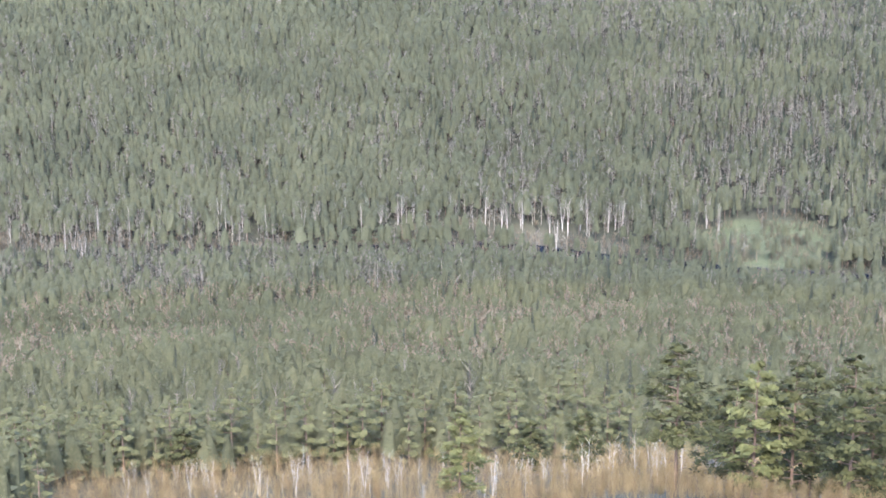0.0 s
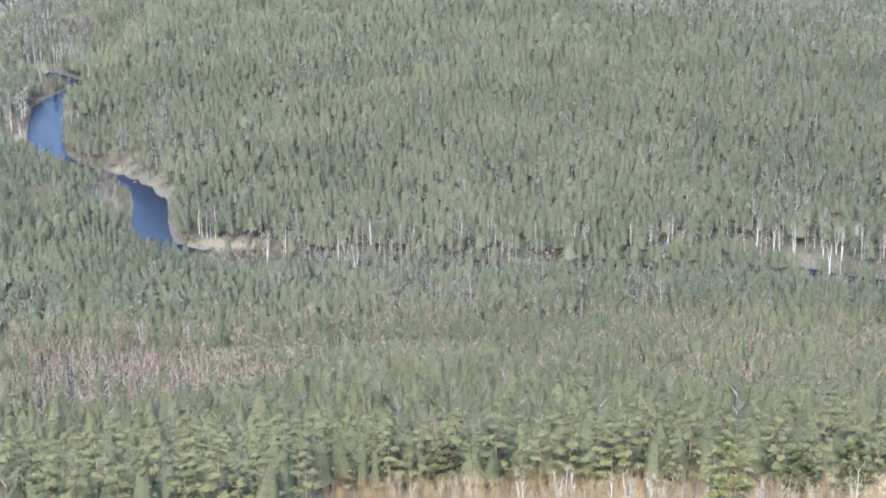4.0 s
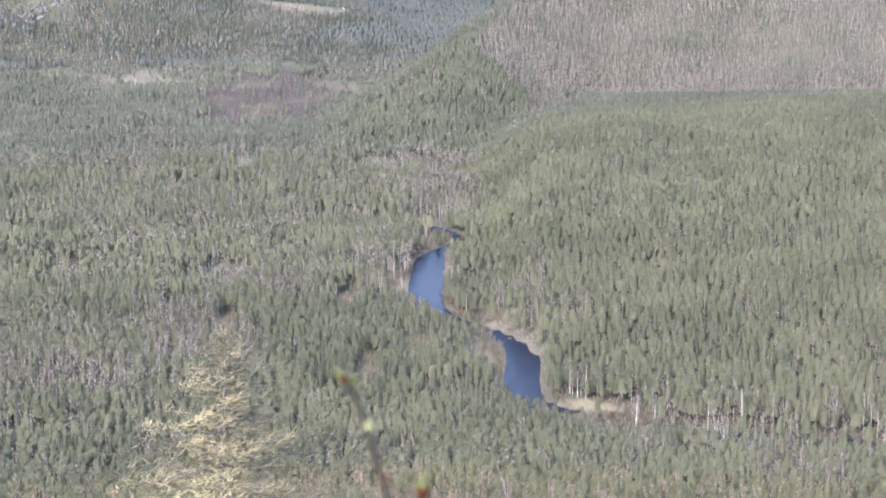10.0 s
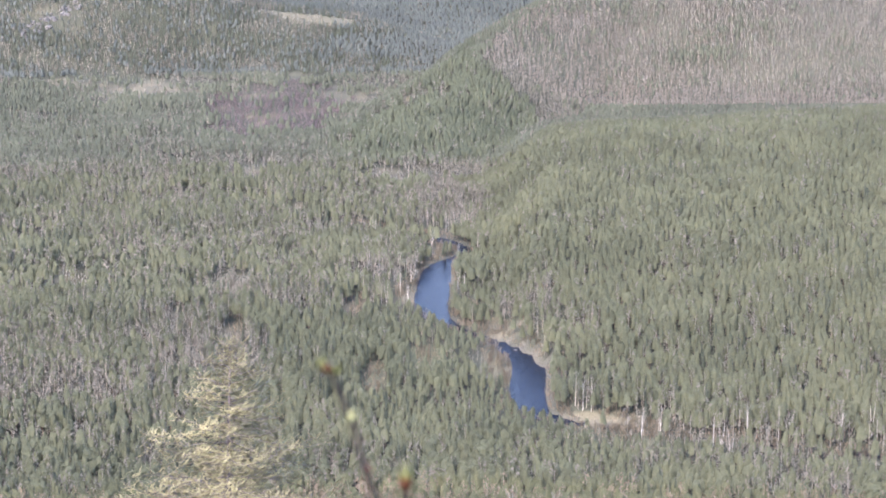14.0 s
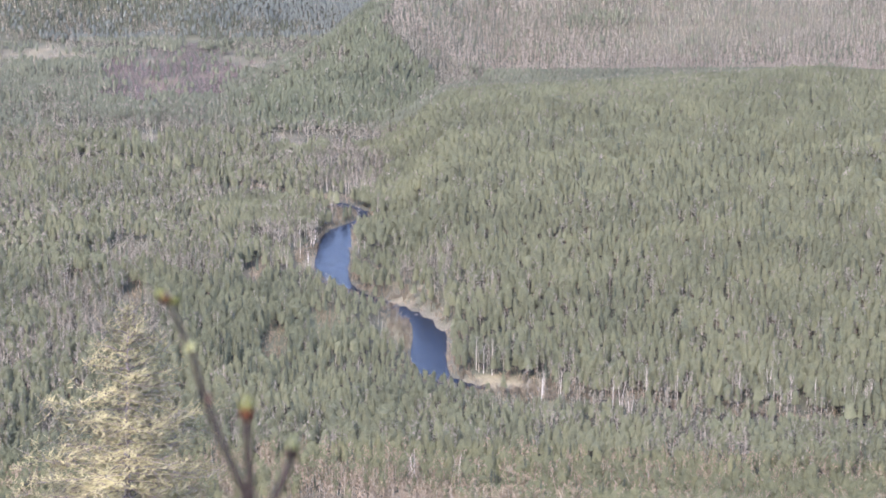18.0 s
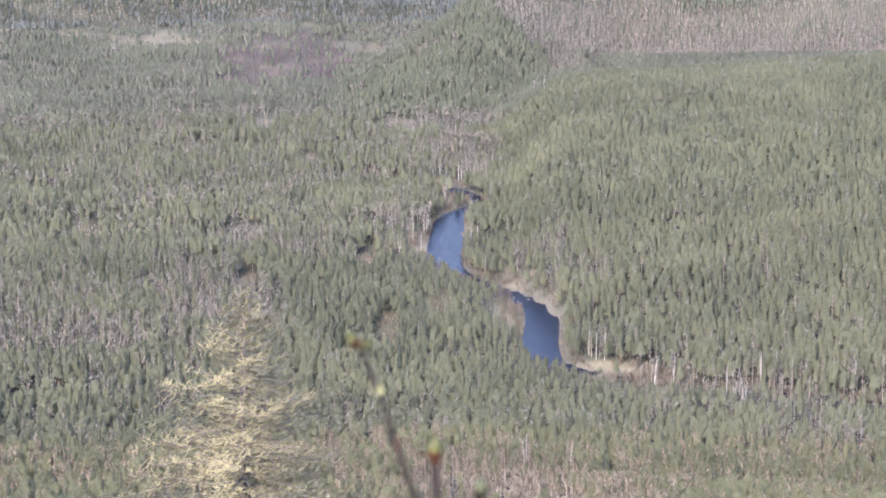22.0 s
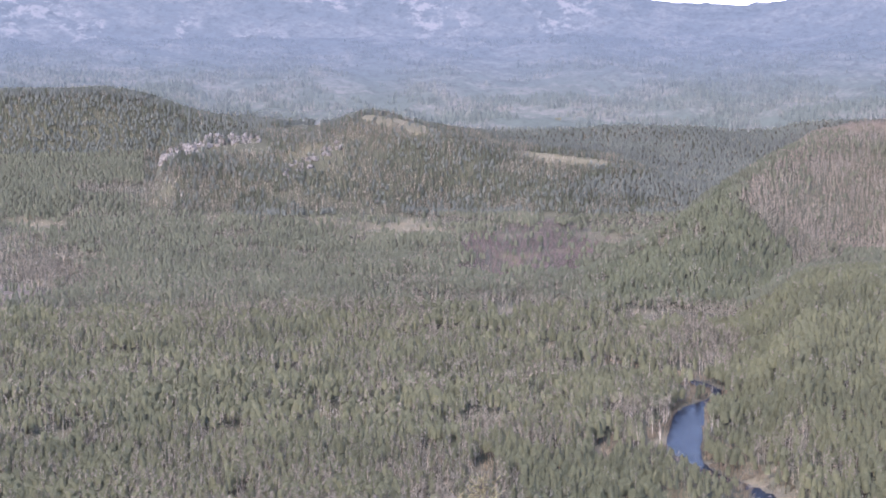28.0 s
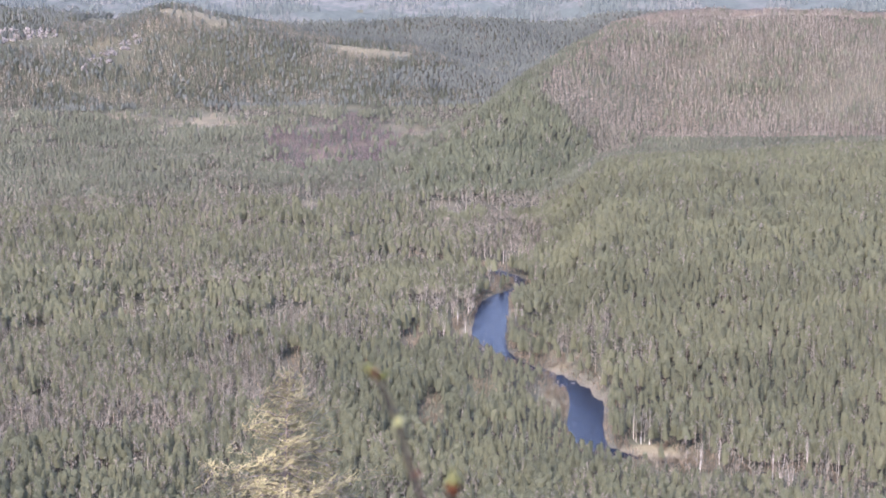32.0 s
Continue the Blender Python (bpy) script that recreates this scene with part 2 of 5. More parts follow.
SNOW = material("snow", (0.26, 0.29, 0.34), (0.70, 0.72, 0.75), 25.0)


# ---- building helpers ----
def soft_normals(v):
    """Directions out of the middle of a crown, so that its leaves take the light as one rounded mass."""
    lo, hi = v.min(0), v.max(0)
    c, s = (lo + hi) / 2, (hi - lo) / 2 + 1e-6
    rad = max(s[0], s[1])
    q = np.stack([0.42 * (v[:, 0] - c[0]) / rad, 0.42 * (v[:, 1] - c[1]) / rad, 0.85 + 0.25 * (v[:, 2] - c[2]) / s[2]], 1)
    return q / (np.linalg.norm(q, axis=1)[:, None] + 1e-6)


def mesh_from(name, verts, faces, mats, index=None, attrs=None, flat=True):
    """A mesh out of arrays of places and triangles or quads."""
    verts, faces = np.asarray(verts, np.float32), np.asarray(faces, np.int32)
    me = bpy.data.meshes.new(name)
    k = faces.shape[1]
    me.vertices.add(len(verts))
    me.vertices.foreach_set("co", verts.ravel())
    me.loops.add(faces.size)
    me.loops.foreach_set("vertex_index", faces.ravel())
    me.polygons.add(len(faces))
    me.polygons.foreach_set("loop_start", np.arange(0, faces.size, k, dtype=np.int32))
    if index is not None:
        me.polygons.foreach_set("material_index", np.asarray(index, np.int32))
    me.polygons.foreach_set("use_smooth", np.full(len(faces), not flat))
    for m in mats:
        me.materials.append(m)
    attrs = dict(attrs or {})
    if "tint" in attrs and "soft" not in attrs:
        attrs["soft"] = soft_normals(verts)
    for key, values in attrs.items():
        values = np.asarray(values, np.float32)
        a = me.attributes.new(key, "FLOAT_VECTOR" if values.ndim == 2 else "FLOAT", "POINT")
        a.data.foreach_set("vector" if values.ndim == 2 else "value", values.ravel())
    me.update(calc_edges=True)
    return me


def part(name, me, parent, label=""):
    ob = new(name, me)
    ob.parent = parent
    return tagged(ob, label)


class Pile:
    """Gathers triangles, each with the number of its material."""

    def __init__(self):
        self.v, self.f, self.m = [], [], []

    def tri(self, a, b, c, m=0):
        k = len(self.v)
        self.v += [a, b, c]
        self.f.append((k, k + 1, k + 2))
        self.m.append(m)

    def tube(self, pts, radii, sides=3, m=0):
        """A tapering round bar along the points."""
        k0 = len(self.v)
        pts = [np.asarray(p, float) for p in pts]
        for i, p in enumerate(pts):
            d = pts[min(i + 1, len(pts) - 1)] - pts[max(i - 1, 0)]
            d = d / (np.linalg.norm(d) + 1e-9)
            s = np.cross(d, (0.3, 0.9, 0.1) if abs(d[2]) > 0.8 else (0, 0, 1.0))
            s = s / (np.linalg.norm(s) + 1e-9)
            t = np.cross(d, s)
            for j in range(sides):
                a = 2 * math.pi * j / sides
                self.v.append(tuple(p + radii[i] * (math.cos(a) * s + math.sin(a) * t)))
        for i in range(len(pts) - 1):
            for j in range(sides):
                a, b = k0 + i * sides + j, k0 + i * sides + (j + 1) % sides
                self.f += [(a, b, b + sides), (a, b + sides, a + sides)]
                self.m += [m, m]

    def clump(self, g, centre, out, size, m=0, flat=1.0):
        """One ragged leaf clump: a triangle that faces about outwards."""
        nrm = np.asarray(out, float) + g.normal(0, 0.3, 3)
        nrm = nrm / np.linalg.norm(nrm)
        s = np.cross(nrm, g.normal(0, 1, 3))
        s = s / np.linalg.norm(s)
        t = np.cross(nrm, s)
        a0 = g.uniform(0, 6.28)
        p = []
        for j in range(3):
            a = a0 + j * 2.09 + g.uniform(-0.4, 0.4)
            q = size * g.uniform(0.7, 1.25)
            p.append(tuple(np.asarray(centre) + q * (math.cos(a) * s + math.sin(a) * t) * np.array([1, 1, flat])))
        self.tri(*p, m)

    def sliver(self, a, b, width, m=0):
        """A thin twig, wide at its foot."""
        a, b = np.asarray(a, float), np.asarray(b, float)
        d = b - a
        s = np.cross(d, (0.4, 0.8, 0.3))
        s = s / (np.linalg.norm(s) + 1e-9) * width / 2
        self.tri(tuple(a - s), tuple(a + s), tuple(b), m)

    def arrays(self):
        return np.array(self.v, np.float32), np.array(self.f, np.int32), np.array(self.m, np.int32)

    def mesh(self, name, mats, tint=0.5, flat=True):
        v, f, m = self.arrays()
        return mesh_from(name, v, f, mats, m, {"tint": np.full(len(v), tint)}, flat)


def pine_shape(g, h=17.0, rad=2.5, n=30, clump=1.35, low=0.3, core=True, trunk=True, point=1.5, ring=5):
    """A conifer: bark is material 0, needles 1."""
    p = Pile()
    if trunk:
        p.tube([(0, 0, -1), (0, 0, h * (low + 0.15))], [0.24, 0.16], 3, 0)
    if core:
        # the dense, uneven middle of the crown, open below
        k = len(p.v)
        p.v.append((g.normal(0, 0.15 * rad), g.normal(0, 0.15 * rad), h * (low + (1 - low) * (0.97 - 0.09 * min(point - 0.9, 1.0)))))
        levels = (0.72, 0.12) if ring > 4 else (0.66, 0.02)
        for u in levels:
            for j in range(ring):
                a = 2 * math.pi * (j + (u > 0.3) * 0.5) / ring + g.uniform(-0.3, 0.3)
                q = 0.66 * rad * (1 - u ** point) * g.uniform(0.5, 1.25)
                p.v.append((q * math.cos(a), q * math.sin(a), h * (low + (1 - low) * (u + g.uniform(-0.1, 0.1)))))
        for j in range(ring):
            b, c = k + 1 + j, k + 1 + (j + 1) % ring
            p.f += [(k, b, c), (b, b + ring, c + ring), (b, c + ring, c)]
            p.m += [1, 1, 1]
    for i in range(n):
        v = ((i + g.uniform()) / n) ** 0.65
        prof = rad * (1 - v ** point) * (0.75 + 0.25 * min(1, v * 5))
        a = i * 2.4 + g.uniform(-0.6, 0.6)
        q = g.uniform(0.6, 1.12)
        c = (prof * q * math.cos(a), prof * q * math.sin(a), h * (low + (1 - low) * v * 0.97))
        p.clump(g, c, (0.95 * math.cos(a), 0.95 * math.sin(a), 0.35), clump * g.uniform(0.55, 1.3) * (1 - 0.25 * v), 1, 0.42)
    return p


def birch_shape(g, h=18.0, rad=2.4, n=18, low=0.3, width=0.3, stem=0.24, rise=1.0, fuzz=0.0, leaf=1.0):
    """A bare birch: bark 0, twigs 1; fuzz: the share of its crown that is clouds of fine twigs of the size leaf."""
    p = Pile()
    lean = g.normal(0, 0.5, 2)
    top = (lean[0], lean[1], h * 0.9)
    p.tube([(0, 0, -1), tuple(np.array(top) * 0.55), top], [stem, stem * 0.65, stem * 0.2], 3, 0)
    for i in range(n):
        v = (i + g.uniform()) / n
        z = h * (low + (0.92 - low) * v)
        a = i * 2.4 + g.uniform(-0.8, 0.8)
        if g.uniform() < fuzz:
            q = rad * math.sin(math.pi * (0.12 + 0.76 * v)) ** 0.8 * g.uniform(0.3, 1.0)
            p.clump(g, (lean[0] * v + q * math.cos(a), lean[1] * v + q * math.sin(a), h * (low + (1.0 - low) * v)), (math.cos(a), math.sin(a), 0.25), leaf * g.uniform(0.6, 1.25), 1, 1.25)
            continue
        reach = rad * (0.35 + 0.75 * math.sin(math.pi * (0.15 + 0.75 * v))) * g.uniform(0.5, 1.0)
        foot = (lean[0] * v, lean[1] * v, z)
        tip = (foot[0] + reach * math.cos(a), foot[1] + reach * math.sin(a), min(z + reach * g.uniform(0.8, 1.7) * rise, h * 1.02))
        p.sliver(foot, tip, width * g.uniform(0.6, 1.4), 1 if i % 7 else 0)
    return p


def plant(name, shapes, xyz, size, mats, g, label, category, tints=None, ragged_by=1.0):
    """Many trees as one sheet of woodland, each turned and sized by itself."""
    n = len(xyz)
    if not n:
        return None
    pick = g.integers(0, len(shapes), n)
    turn = g.uniform(0, 6.283, n)
    tint = g.uniform(0, 1, n) if tints is None else tints
    wide = g.uniform(0.85, 1.18, n)
    V, F, M, T, N, k0 = [], [], [], [], [], 0
    for s, shape in enumerate(shapes):
        w = np.where(pick == s)[0]
        if not len(w):
            continue
        v, f, m = shape.arrays()
        c, d = np.cos(turn[w])[:, None], np.sin(turn[w])[:, None]
        sz, sw = size[w][:, None], (size[w] * wide[w])[:, None]
        out = np.stack([(v[:, 0] * c - v[:, 1] * d) * sw, (v[:, 0] * d + v[:, 1] * c) * sw, v[:, 2] * sz], 2) + xyz[w][:, None, :]
        V.append(out.reshape(-1, 3))
        sn = soft_normals(v)
        soft = np.stack([sn[:, 0] * c - sn[:, 1] * d, sn[:, 0] * d + sn[:, 1] * c, np.broadcast_to(sn[:, 2], (len(w), len(v)))], 2)
        area = np.linalg.norm(np.cross(v[f[:, 1]] - v[f[:, 0]], v[f[:, 2]] - v[f[:, 0]]), axis=1)
        small = np.where(area < 2.5 * np.median(area) + 1e-6, 1.0, 0.15)
        ragged = np.zeros((len(w), len(v), 3))
        ragged[:, f.ravel()] = np.repeat(g.normal(0, 0.16 * ragged_by, (len(w), len(f), 3)) * small[None, :, None], 3, axis=1)
        soft = soft + ragged
        N.append((soft / np.linalg.norm(soft, axis=2)[:, :, None]).reshape(-1, 3))
        F.append((f[None] + (np.arange(len(w)) * len(v))[:, None, None]).reshape(-1, 3) + k0)
        M.append(np.tile(m, len(w)))
        grain = np.zeros((len(w), len(v)))
        grain[:, f.ravel()] = np.repeat(g.normal(0, 0.15 * ragged_by, (len(w), len(f))) * small[None], 3, axis=1)
        T.append(np.clip(tint[w][:, None] + grain, 0, 1).ravel())
        k0 += len(w) * len(v)
    me = mesh_from(name, np.concatenate(V), np.concatenate(F), mats, np.concatenate(M), {"tint": np.concatenate(T), "soft": np.concatenate(N)})
    return tagged(new(name, me), label, category, kind="stuff")
# ---- the lie of the land: eye at the origin, 320 m above the river, azimuth from +y to the right ----



def smooth(a, b, v):
    u = np.clip((v - a) / (b - a), 0, 1)
    return u * u * (3 - 2 * u)


def rough(x, y, size, seed=0):
    """Smooth value noise between -1 and 1 over the plan."""
    px, py = np.asarray(x, float) / size + 37.7 * seed, np.asarray(y, float) / size + 11.3 * seed
    ix, iy = np.floor(px), np.floor(py)
    fx, fy = px - ix, py - iy
    fx, fy = fx * fx * (3 - 2 * fx), fy * fy * (3 - 2 * fy)

    def corner(cx, cy):
        s = np.sin(cx * 127.1 + cy * 311.7 + seed * 74.7) * 43758.5453
        return 2 * (s - np.floor(s)) - 1
    top = corner(ix, iy) * (1 - fx) + corner(ix + 1, iy) * fx
    low = corner(ix, iy + 1) * (1 - fx) + corner(ix + 1, iy + 1) * fx
    return top * (1 - fy) + low * fy


RIVER = [(640, 850, 6), (560, 885, 5), (505, 922, 5), (455, 960, 5), (404, 1006, 5), (336, 1030, 3), (240, 1066, 1.5), (150, 1100, 1.2), (96, 1122, 1.6),
         (62, 1150, 8), (56, 1200, 11), (60, 1250, 11), (56, 1296, 9), (42, 1338, 5), (22, 1366, 4), (7, 1396, 5), (-5, 1442, 11), (-6, 1500, 13), (-3, 1560, 12), (-1, 1605, 10),
         (5, 1636, 5), (17, 1664, 3), (22, 1692, 5), (12, 1722, 6), (-8, 1752, 6), (-45, 1785, 5), (-90, 1830, 4)]


def river_line(step=6.0):
    """Points along the middle of the river with its half width."""
    p = np.array(RIVER, float)
    out = []
    for i in range(len(p) - 1):
        a, b, c, d = p[max(i - 1, 0)], p[i], p[i + 1], p[min(i + 2, len(p) - 1)]
        n = max(2, int(np.hypot(*(c - b)[:2]) / step))
        for k in range(n):
            u = k / n
            out.append(0.5 * (2 * b + (c - a) * u + (2 * a - 5 * b + 4 * c - d) * u * u + (3 * b - a - 3 * c + d) * u ** 3))
    out.append(p[-1])
    return np.array(out)


RIVER_LINE = river_line()


def river_gap(x, y):
    """How far a place lies outside the river's edge; negative in the water."""
    x, y = np.asarray(x, float), np.asarray(y, float)
    gap = np.full(x.shape, 999.0)
    near = (y > 800) & (y < 2320) & (x > -330) & (x < 720)
    if near.any():
        q = np.stack([x[near], y[near]], 1)
        best = np.full(len(q), 999.0)
        for a, b, w in RIVER_LINE:
            best = np.minimum(best, np.hypot(q[:, 0] - a, q[:, 1] - b) - w)
        gap[near] = best
    return gap


def table(v, pairs):
    return np.interp(v, [p[0] for p in pairs], [p[1] for p in pairs])


# height of the bluff, and how far off its crest and its foot lie, by direction; fitted to its outline in the camera's
# view
BLUFF_TOP = [(-2.9, 0), (-2.1, 11), (-1.3, 30), (-0.5, 50), (0.3, 72), (1.1, 92), (1.95, 110), (2.9, 123), (3.4, 136), (4.4, 140), (6, 141), (8.5, 144), (11.2, 137), (16, 110), (22, 60), (30, 0)]
BLUFF_CREST = [(-3.8, 2400), (-2.1, 2480), (-0.5, 2600), (0.3, 2700), (1.1, 2800), (2, 2900), (2.9, 3000), (3.4, 3080), (4.5, 3150), (6, 3200)]
BLUFF_FOOT = [(-4, 2330), (-2.1, 2210), (0, 2180), (1, 2190), (2, 2280), (3, 2440), (5, 2640)]


def ground(x, y):
    """Height of the ground, metres above the river."""
    x, y = np.asarray(x, float), np.asarray(y, float)
    r, az = np.hypot(x, y), np.degrees(np.arctan2(x, y))
    # the hill that the camera stands on
    z = table(r, [(0, 317.9), (2.5, 317.2), (10, 308), (30, 298), (70, 279), (150, 243), (240, 207), (290, 189.5), (340, 173), (420, 147), (600, 88), (800, 38), (930, 10), (1000, 2), (1060, 0)])
    z = z + 5 * rough(x, y, 90, 3) * smooth(40, 200, r) * (1 - smooth(800, 1000, r))
    z = z + 6 * smooth(21, 26, az) * smooth(120, 220, r) * (1 - smooth(300, 420, r))
    back = 317.9 + np.minimum(r, 600) * 0.12 + 6 * rough(x, y, 60, 5) * smooth(10, 80, r)
    z = z + (back - z) * smooth(60, 115, np.abs(az)) * smooth(2, 12, r)
    # the plain, raised towards the distance to fit the camera's view
    plain = table(r, [(2500, 0), (2900, 8), (3200, 26), (3550, 60), (3950, 122), (4550, 286), (5000, 300)])
    left = table(r, [(2500, 0), (3000, 26), (3550, 88), (3950, 148), (4550, 286), (5000, 300)])
    plain = plain + (left - plain) * smooth(-13.5, -16.5, az)
    z = z + np.where(np.abs(az) < 75, plain, plain * 0.3)
    z = z + 2.5 * rough(x, y, 140, 7) * smooth(1100, 1500, r)
    # the wooded dome beyond the river
    crest = table(az, [(1.1, 0), (1.7, 3), (2.2, 12), (2.56, 28), (2.9, 38), (3.35, 48), (4.5, 52), (7, 54), (10, 64), (13, 70), (16, 75), (17.4, 61), (19, 57), (22.8, 44), (33, 42), (45, 30), (70, 0)])
    rc = table(az, [(0, 1950), (3, 1980), (7, 2050), (14, 2100), (19, 1900), (22.8, 1680), (33, 1620)])
    u = np.clip((r - 1110) / (rc - 1110), 0, 1)
    fall = 1 - 0.75 * smooth(0, 520, r - rc)
    z = z + crest * np.sin(u * np.pi / 2) ** 1.25 * fall + 4 * rough(x, y, 220, 9) * np.clip(crest / 40, 0, 1) * u
    # the birch hill, with a pine-clad spur that comes down behind the upper pool
    bluff = table(az, BLUFF_TOP) * smooth(0, 1, (r - table(az, BLUFF_FOOT)) / (table(az, BLUFF_CREST) - table(az, BLUFF_FOOT)))
    bluff = bluff * (1 - 0.8 * smooth(60, 480, r - table(az, BLUFF_CREST)))
    z = z + np.maximum(bluff + 5 * rough(x, y, 60, 17) * np.clip(bluff / 60, 0, 1) - plain, 0)
    # the rocky hill
    top = table(az, [(-16.3, 0), (-15.8, 20), (-15.62, 78), (-15.45, 98), (-14.8, 115), (-14.3, 126), (-13, 129), (-10.65, 133), (-10.15, 148), (-9.65, 157), (-8.8, 154), (-7.8, 138), (-6.3, 117), (-5.5, 100), (-3.8, 90), (-2, 72), (-0.5, 50), (1, 30), (2.5, 0)])
    z = z + np.maximum(top - plain * smooth(3080, 3500, r), 0) * smooth(3080, 3500, r) * (1 - smooth(3540, 3800, r))
    # the hill behind it
    rear = table(az, [(-34, 40), (-26, 165), (-20.2, 187), (-17.5, 190), (-16, 170), (-14.6, 150), (-12, 120), (-9, 90), (-7, 0)])
    z = z + np.maximum(rear - left * smooth(3560, 3880, r), 0) * smooth(3560, 3880, r) * (1 - smooth(3900, 4200, r))
    z = z + 7 * rough(x, y, 120, 13) * smooth(2900, 3300, r) + 5 * rough(x, y, 260, 15) * smooth(3800, 4100, r)
    # bed and banks of the river
    gap = river_gap(x, y)
    z = np.where(gap < 14, z * smooth(0, 14, gap) - 1.6 * (1 - smooth(-3, 4, gap)), z)
    return z


# ---- ground sheet ----
# open places in the woods: x, y, half sizes, tilt of the long axis in degrees, how dry, how green, how bare
OPEN = [(-43, 1215, 9, 58, 0, 1, 0.2, 0), (-8, 1288, 14, 50, 0, 0.8, 0.45, 0), (-64, 1430, 9, 60, 0, 1, 0, 0.3), (-30, 1500, 11, 46, 0, 1, 0, 0), (540, 945, 46, 40, -25, 0.25, 0.8, 0),
        (335, 1040, 22, 12, -10, 0.9, 0.2, 0), (385, 1046, 60, 14, -20, 0.9, 0, 0), (450, 990, 60, 12, -38, 0.9, 0, 0.2), (100, 1136, 34, 8, -14, 1, 0, 0), (125, 1122, 30, 6, -12, 1, 0, 0.2), (255, 1078, 22, 5, -12, 1, 0, 0), (104, 1092, 40, 20, -14, 0.7, 0.2, 0),
        (3, 1772, 24, 14, -40, 1, 0, 0.2), (-2, 1682, 11, 42, 0, 1, 0, 0.1), (30, 1430, 6, 70, 13, 1, 0, 0), (44, 1370, 14, 26, 30, 1, 0, 0.1), (37, 1255, 7, 60, 4, 0.9, 0.1, 0),
        (-146, 1340, 9, 50, 5, 0.8, 0, 0.2), (-141, 1895, 11, 56, 0, 0.9, 0, 0.1), (-192, 1955, 26, 52, 0, 0.7, 0, 0), (-210, 2120, 24, 66, 0, 0.7, 0, 0.2), (-22, 2105, 64, 66, 0, 0.8, 0, 0.2),
        (-800, 2165, 42, 120, 20, 0.4, 0, 0.8), (-620, 2665, 44, 44, 0, 0.6, 0, 0), (-430, 2920, 150, 66, -22, 0.75, 0, 0.1), (-125, 2840, 34, 80, 20, 0.75, 0, 0.1), (-850, 3020, 18, 50, 0, 0.6, 0, 0),
        (-1000, 2810, 70, 60, 0, 0.7, 0, 0.1), (-380, 2380, 60, 40, 5, 0.6, 0, 0)]


def open_at(x, y, grow=0.0):
    """How dry, green and bare the ground is, and how deep inside an open place a point lies."""
    dry, green, bare, inside = (np.zeros(np.shape(x)) for _ in range(4))
    for cx, cy, rx, ry, tilt, d, gr, ba in OPEN:
        c, s = math.cos(radians(tilt)), math.sin(radians(tilt))
        u, v = (x - cx) * c + (y - cy) * s, -(x - cx) * s + (y - cy) * c
        k = 1 - smooth(0.75, 1.15, np.hypot(u / (rx + grow), v / (ry + grow)) + 0.2 * rough(x, y, 14, 21) + 0.75 * rough(x, y, 34, 23) * smooth(12, 30, rx))
        dry, green, bare, inside = np.maximum(dry, d * k), np.maximum(green, gr * k), np.maximum(bare, ba * k), np.maximum(inside, k)
    return dry, green, bare, inside


def is_glade(x, y):
    """Small thin places in the woods on the plain."""
    r, az = np.hypot(x, y), np.degrees(np.arctan2(x, y))
    return (az < 0.3) & (az > -24) & (r > 1080) & (r < 3100) & ~((x > -150) & (y < 1440)) & (rough(x, y * 0.7, 64, 101) + 0.4 * rough(x, y, 24, 103) < -0.62)


def build_ground():
    az = np.radians(np.concatenate([np.arange(-180, -34, 4.0), np.arange(-34, 44, 0.4), np.arange(44, 180, 4.0)]))
    rr = np.concatenate([np.array([0.02]), np.arange(0.5, 12, 1.5), np.arange(12, 100, 6.0), np.arange(100, 900, 20.0), np.arange(900, 1800, 8.0),
                         np.arange(1800, 2400, 10.0), np.arange(2400, 3900, 22.0), np.arange(3900, 4010, 40.0)])
    A, R = np.meshgrid(az, rr)
    x, y = (R * np.sin(A)).ravel(), (R * np.cos(A)).ravel()
    z = ground(x, y)
    n, k = len(az), len(rr)
    i, j = np.meshgrid(np.arange(k - 1), np.arange(n), indexing="ij")
    a, b = (i * n + j).ravel(), (i * n + (j + 1) % n).ravel()
    faces = np.stack([a, a + n, b + n, b], 1)
    dry, green, bare, _ = open_at(x, y)
    gap = river_gap(x, y)
    dry = np.maximum(dry, (1 - smooth(0.8, 4.5, gap)) * 0.8)
    dry = np.maximum(dry, 0.75 * is_glade(x, y))
    dry = dry * (0.35 + 0.65 * smooth(-0.3, 0.4, rough(x, y, 26, 97)))
    bare = np.maximum(bare, (1 - smooth(0, 4, gap)) * 0.5)
    r, azd = np.hypot(x, y), np.degrees(np.arctan2(x, y))
    # bald top and screes of the rocky hill, last year's grass on the birch hill
    bald = (1 - smooth(0.6, 1.1, np.hypot((azd + 8.5) / 1.8, (r - 3500) / 140))) + (1 - smooth(0.6, 1.1, np.hypot((azd + 3.75) / 1.9, (r - 3420) / 110)))
    dry = np.maximum(dry, np.clip(bald, 0, 1) * 0.6)
    hill = (azd > -16) & (azd < -9.5) & (r > 3300) & (r < 3560)
    dry = np.where(hill, np.maximum(dry, 0.35 * smooth(0.2, 0.6, rough(x, y, 38, 45))), dry)
    bare = np.where((azd > 1.5) & (azd < 20) & (r > 2750) & (r < 3500), np.maximum(bare, 0.05), bare)
    dry = np.where((azd > 1.5) & (azd < 20) & (r > 2750) & (r < 3500), np.maximum(dry, 0.1 * rough(x, y, 40, 33)), dry)
    dry = np.where((r < 460) & (r > 200), 0.6, dry)
    me = mesh_from("ground", np.stack([x, y, z], 1), faces, [LAND], None, {"dry": np.clip(dry, 0, 1), "green": green, "bare": bare}, flat=False)
    return tagged(new("ground", me), "valley floor and hills of forest soil and dry grass", "ground", kind="structure")


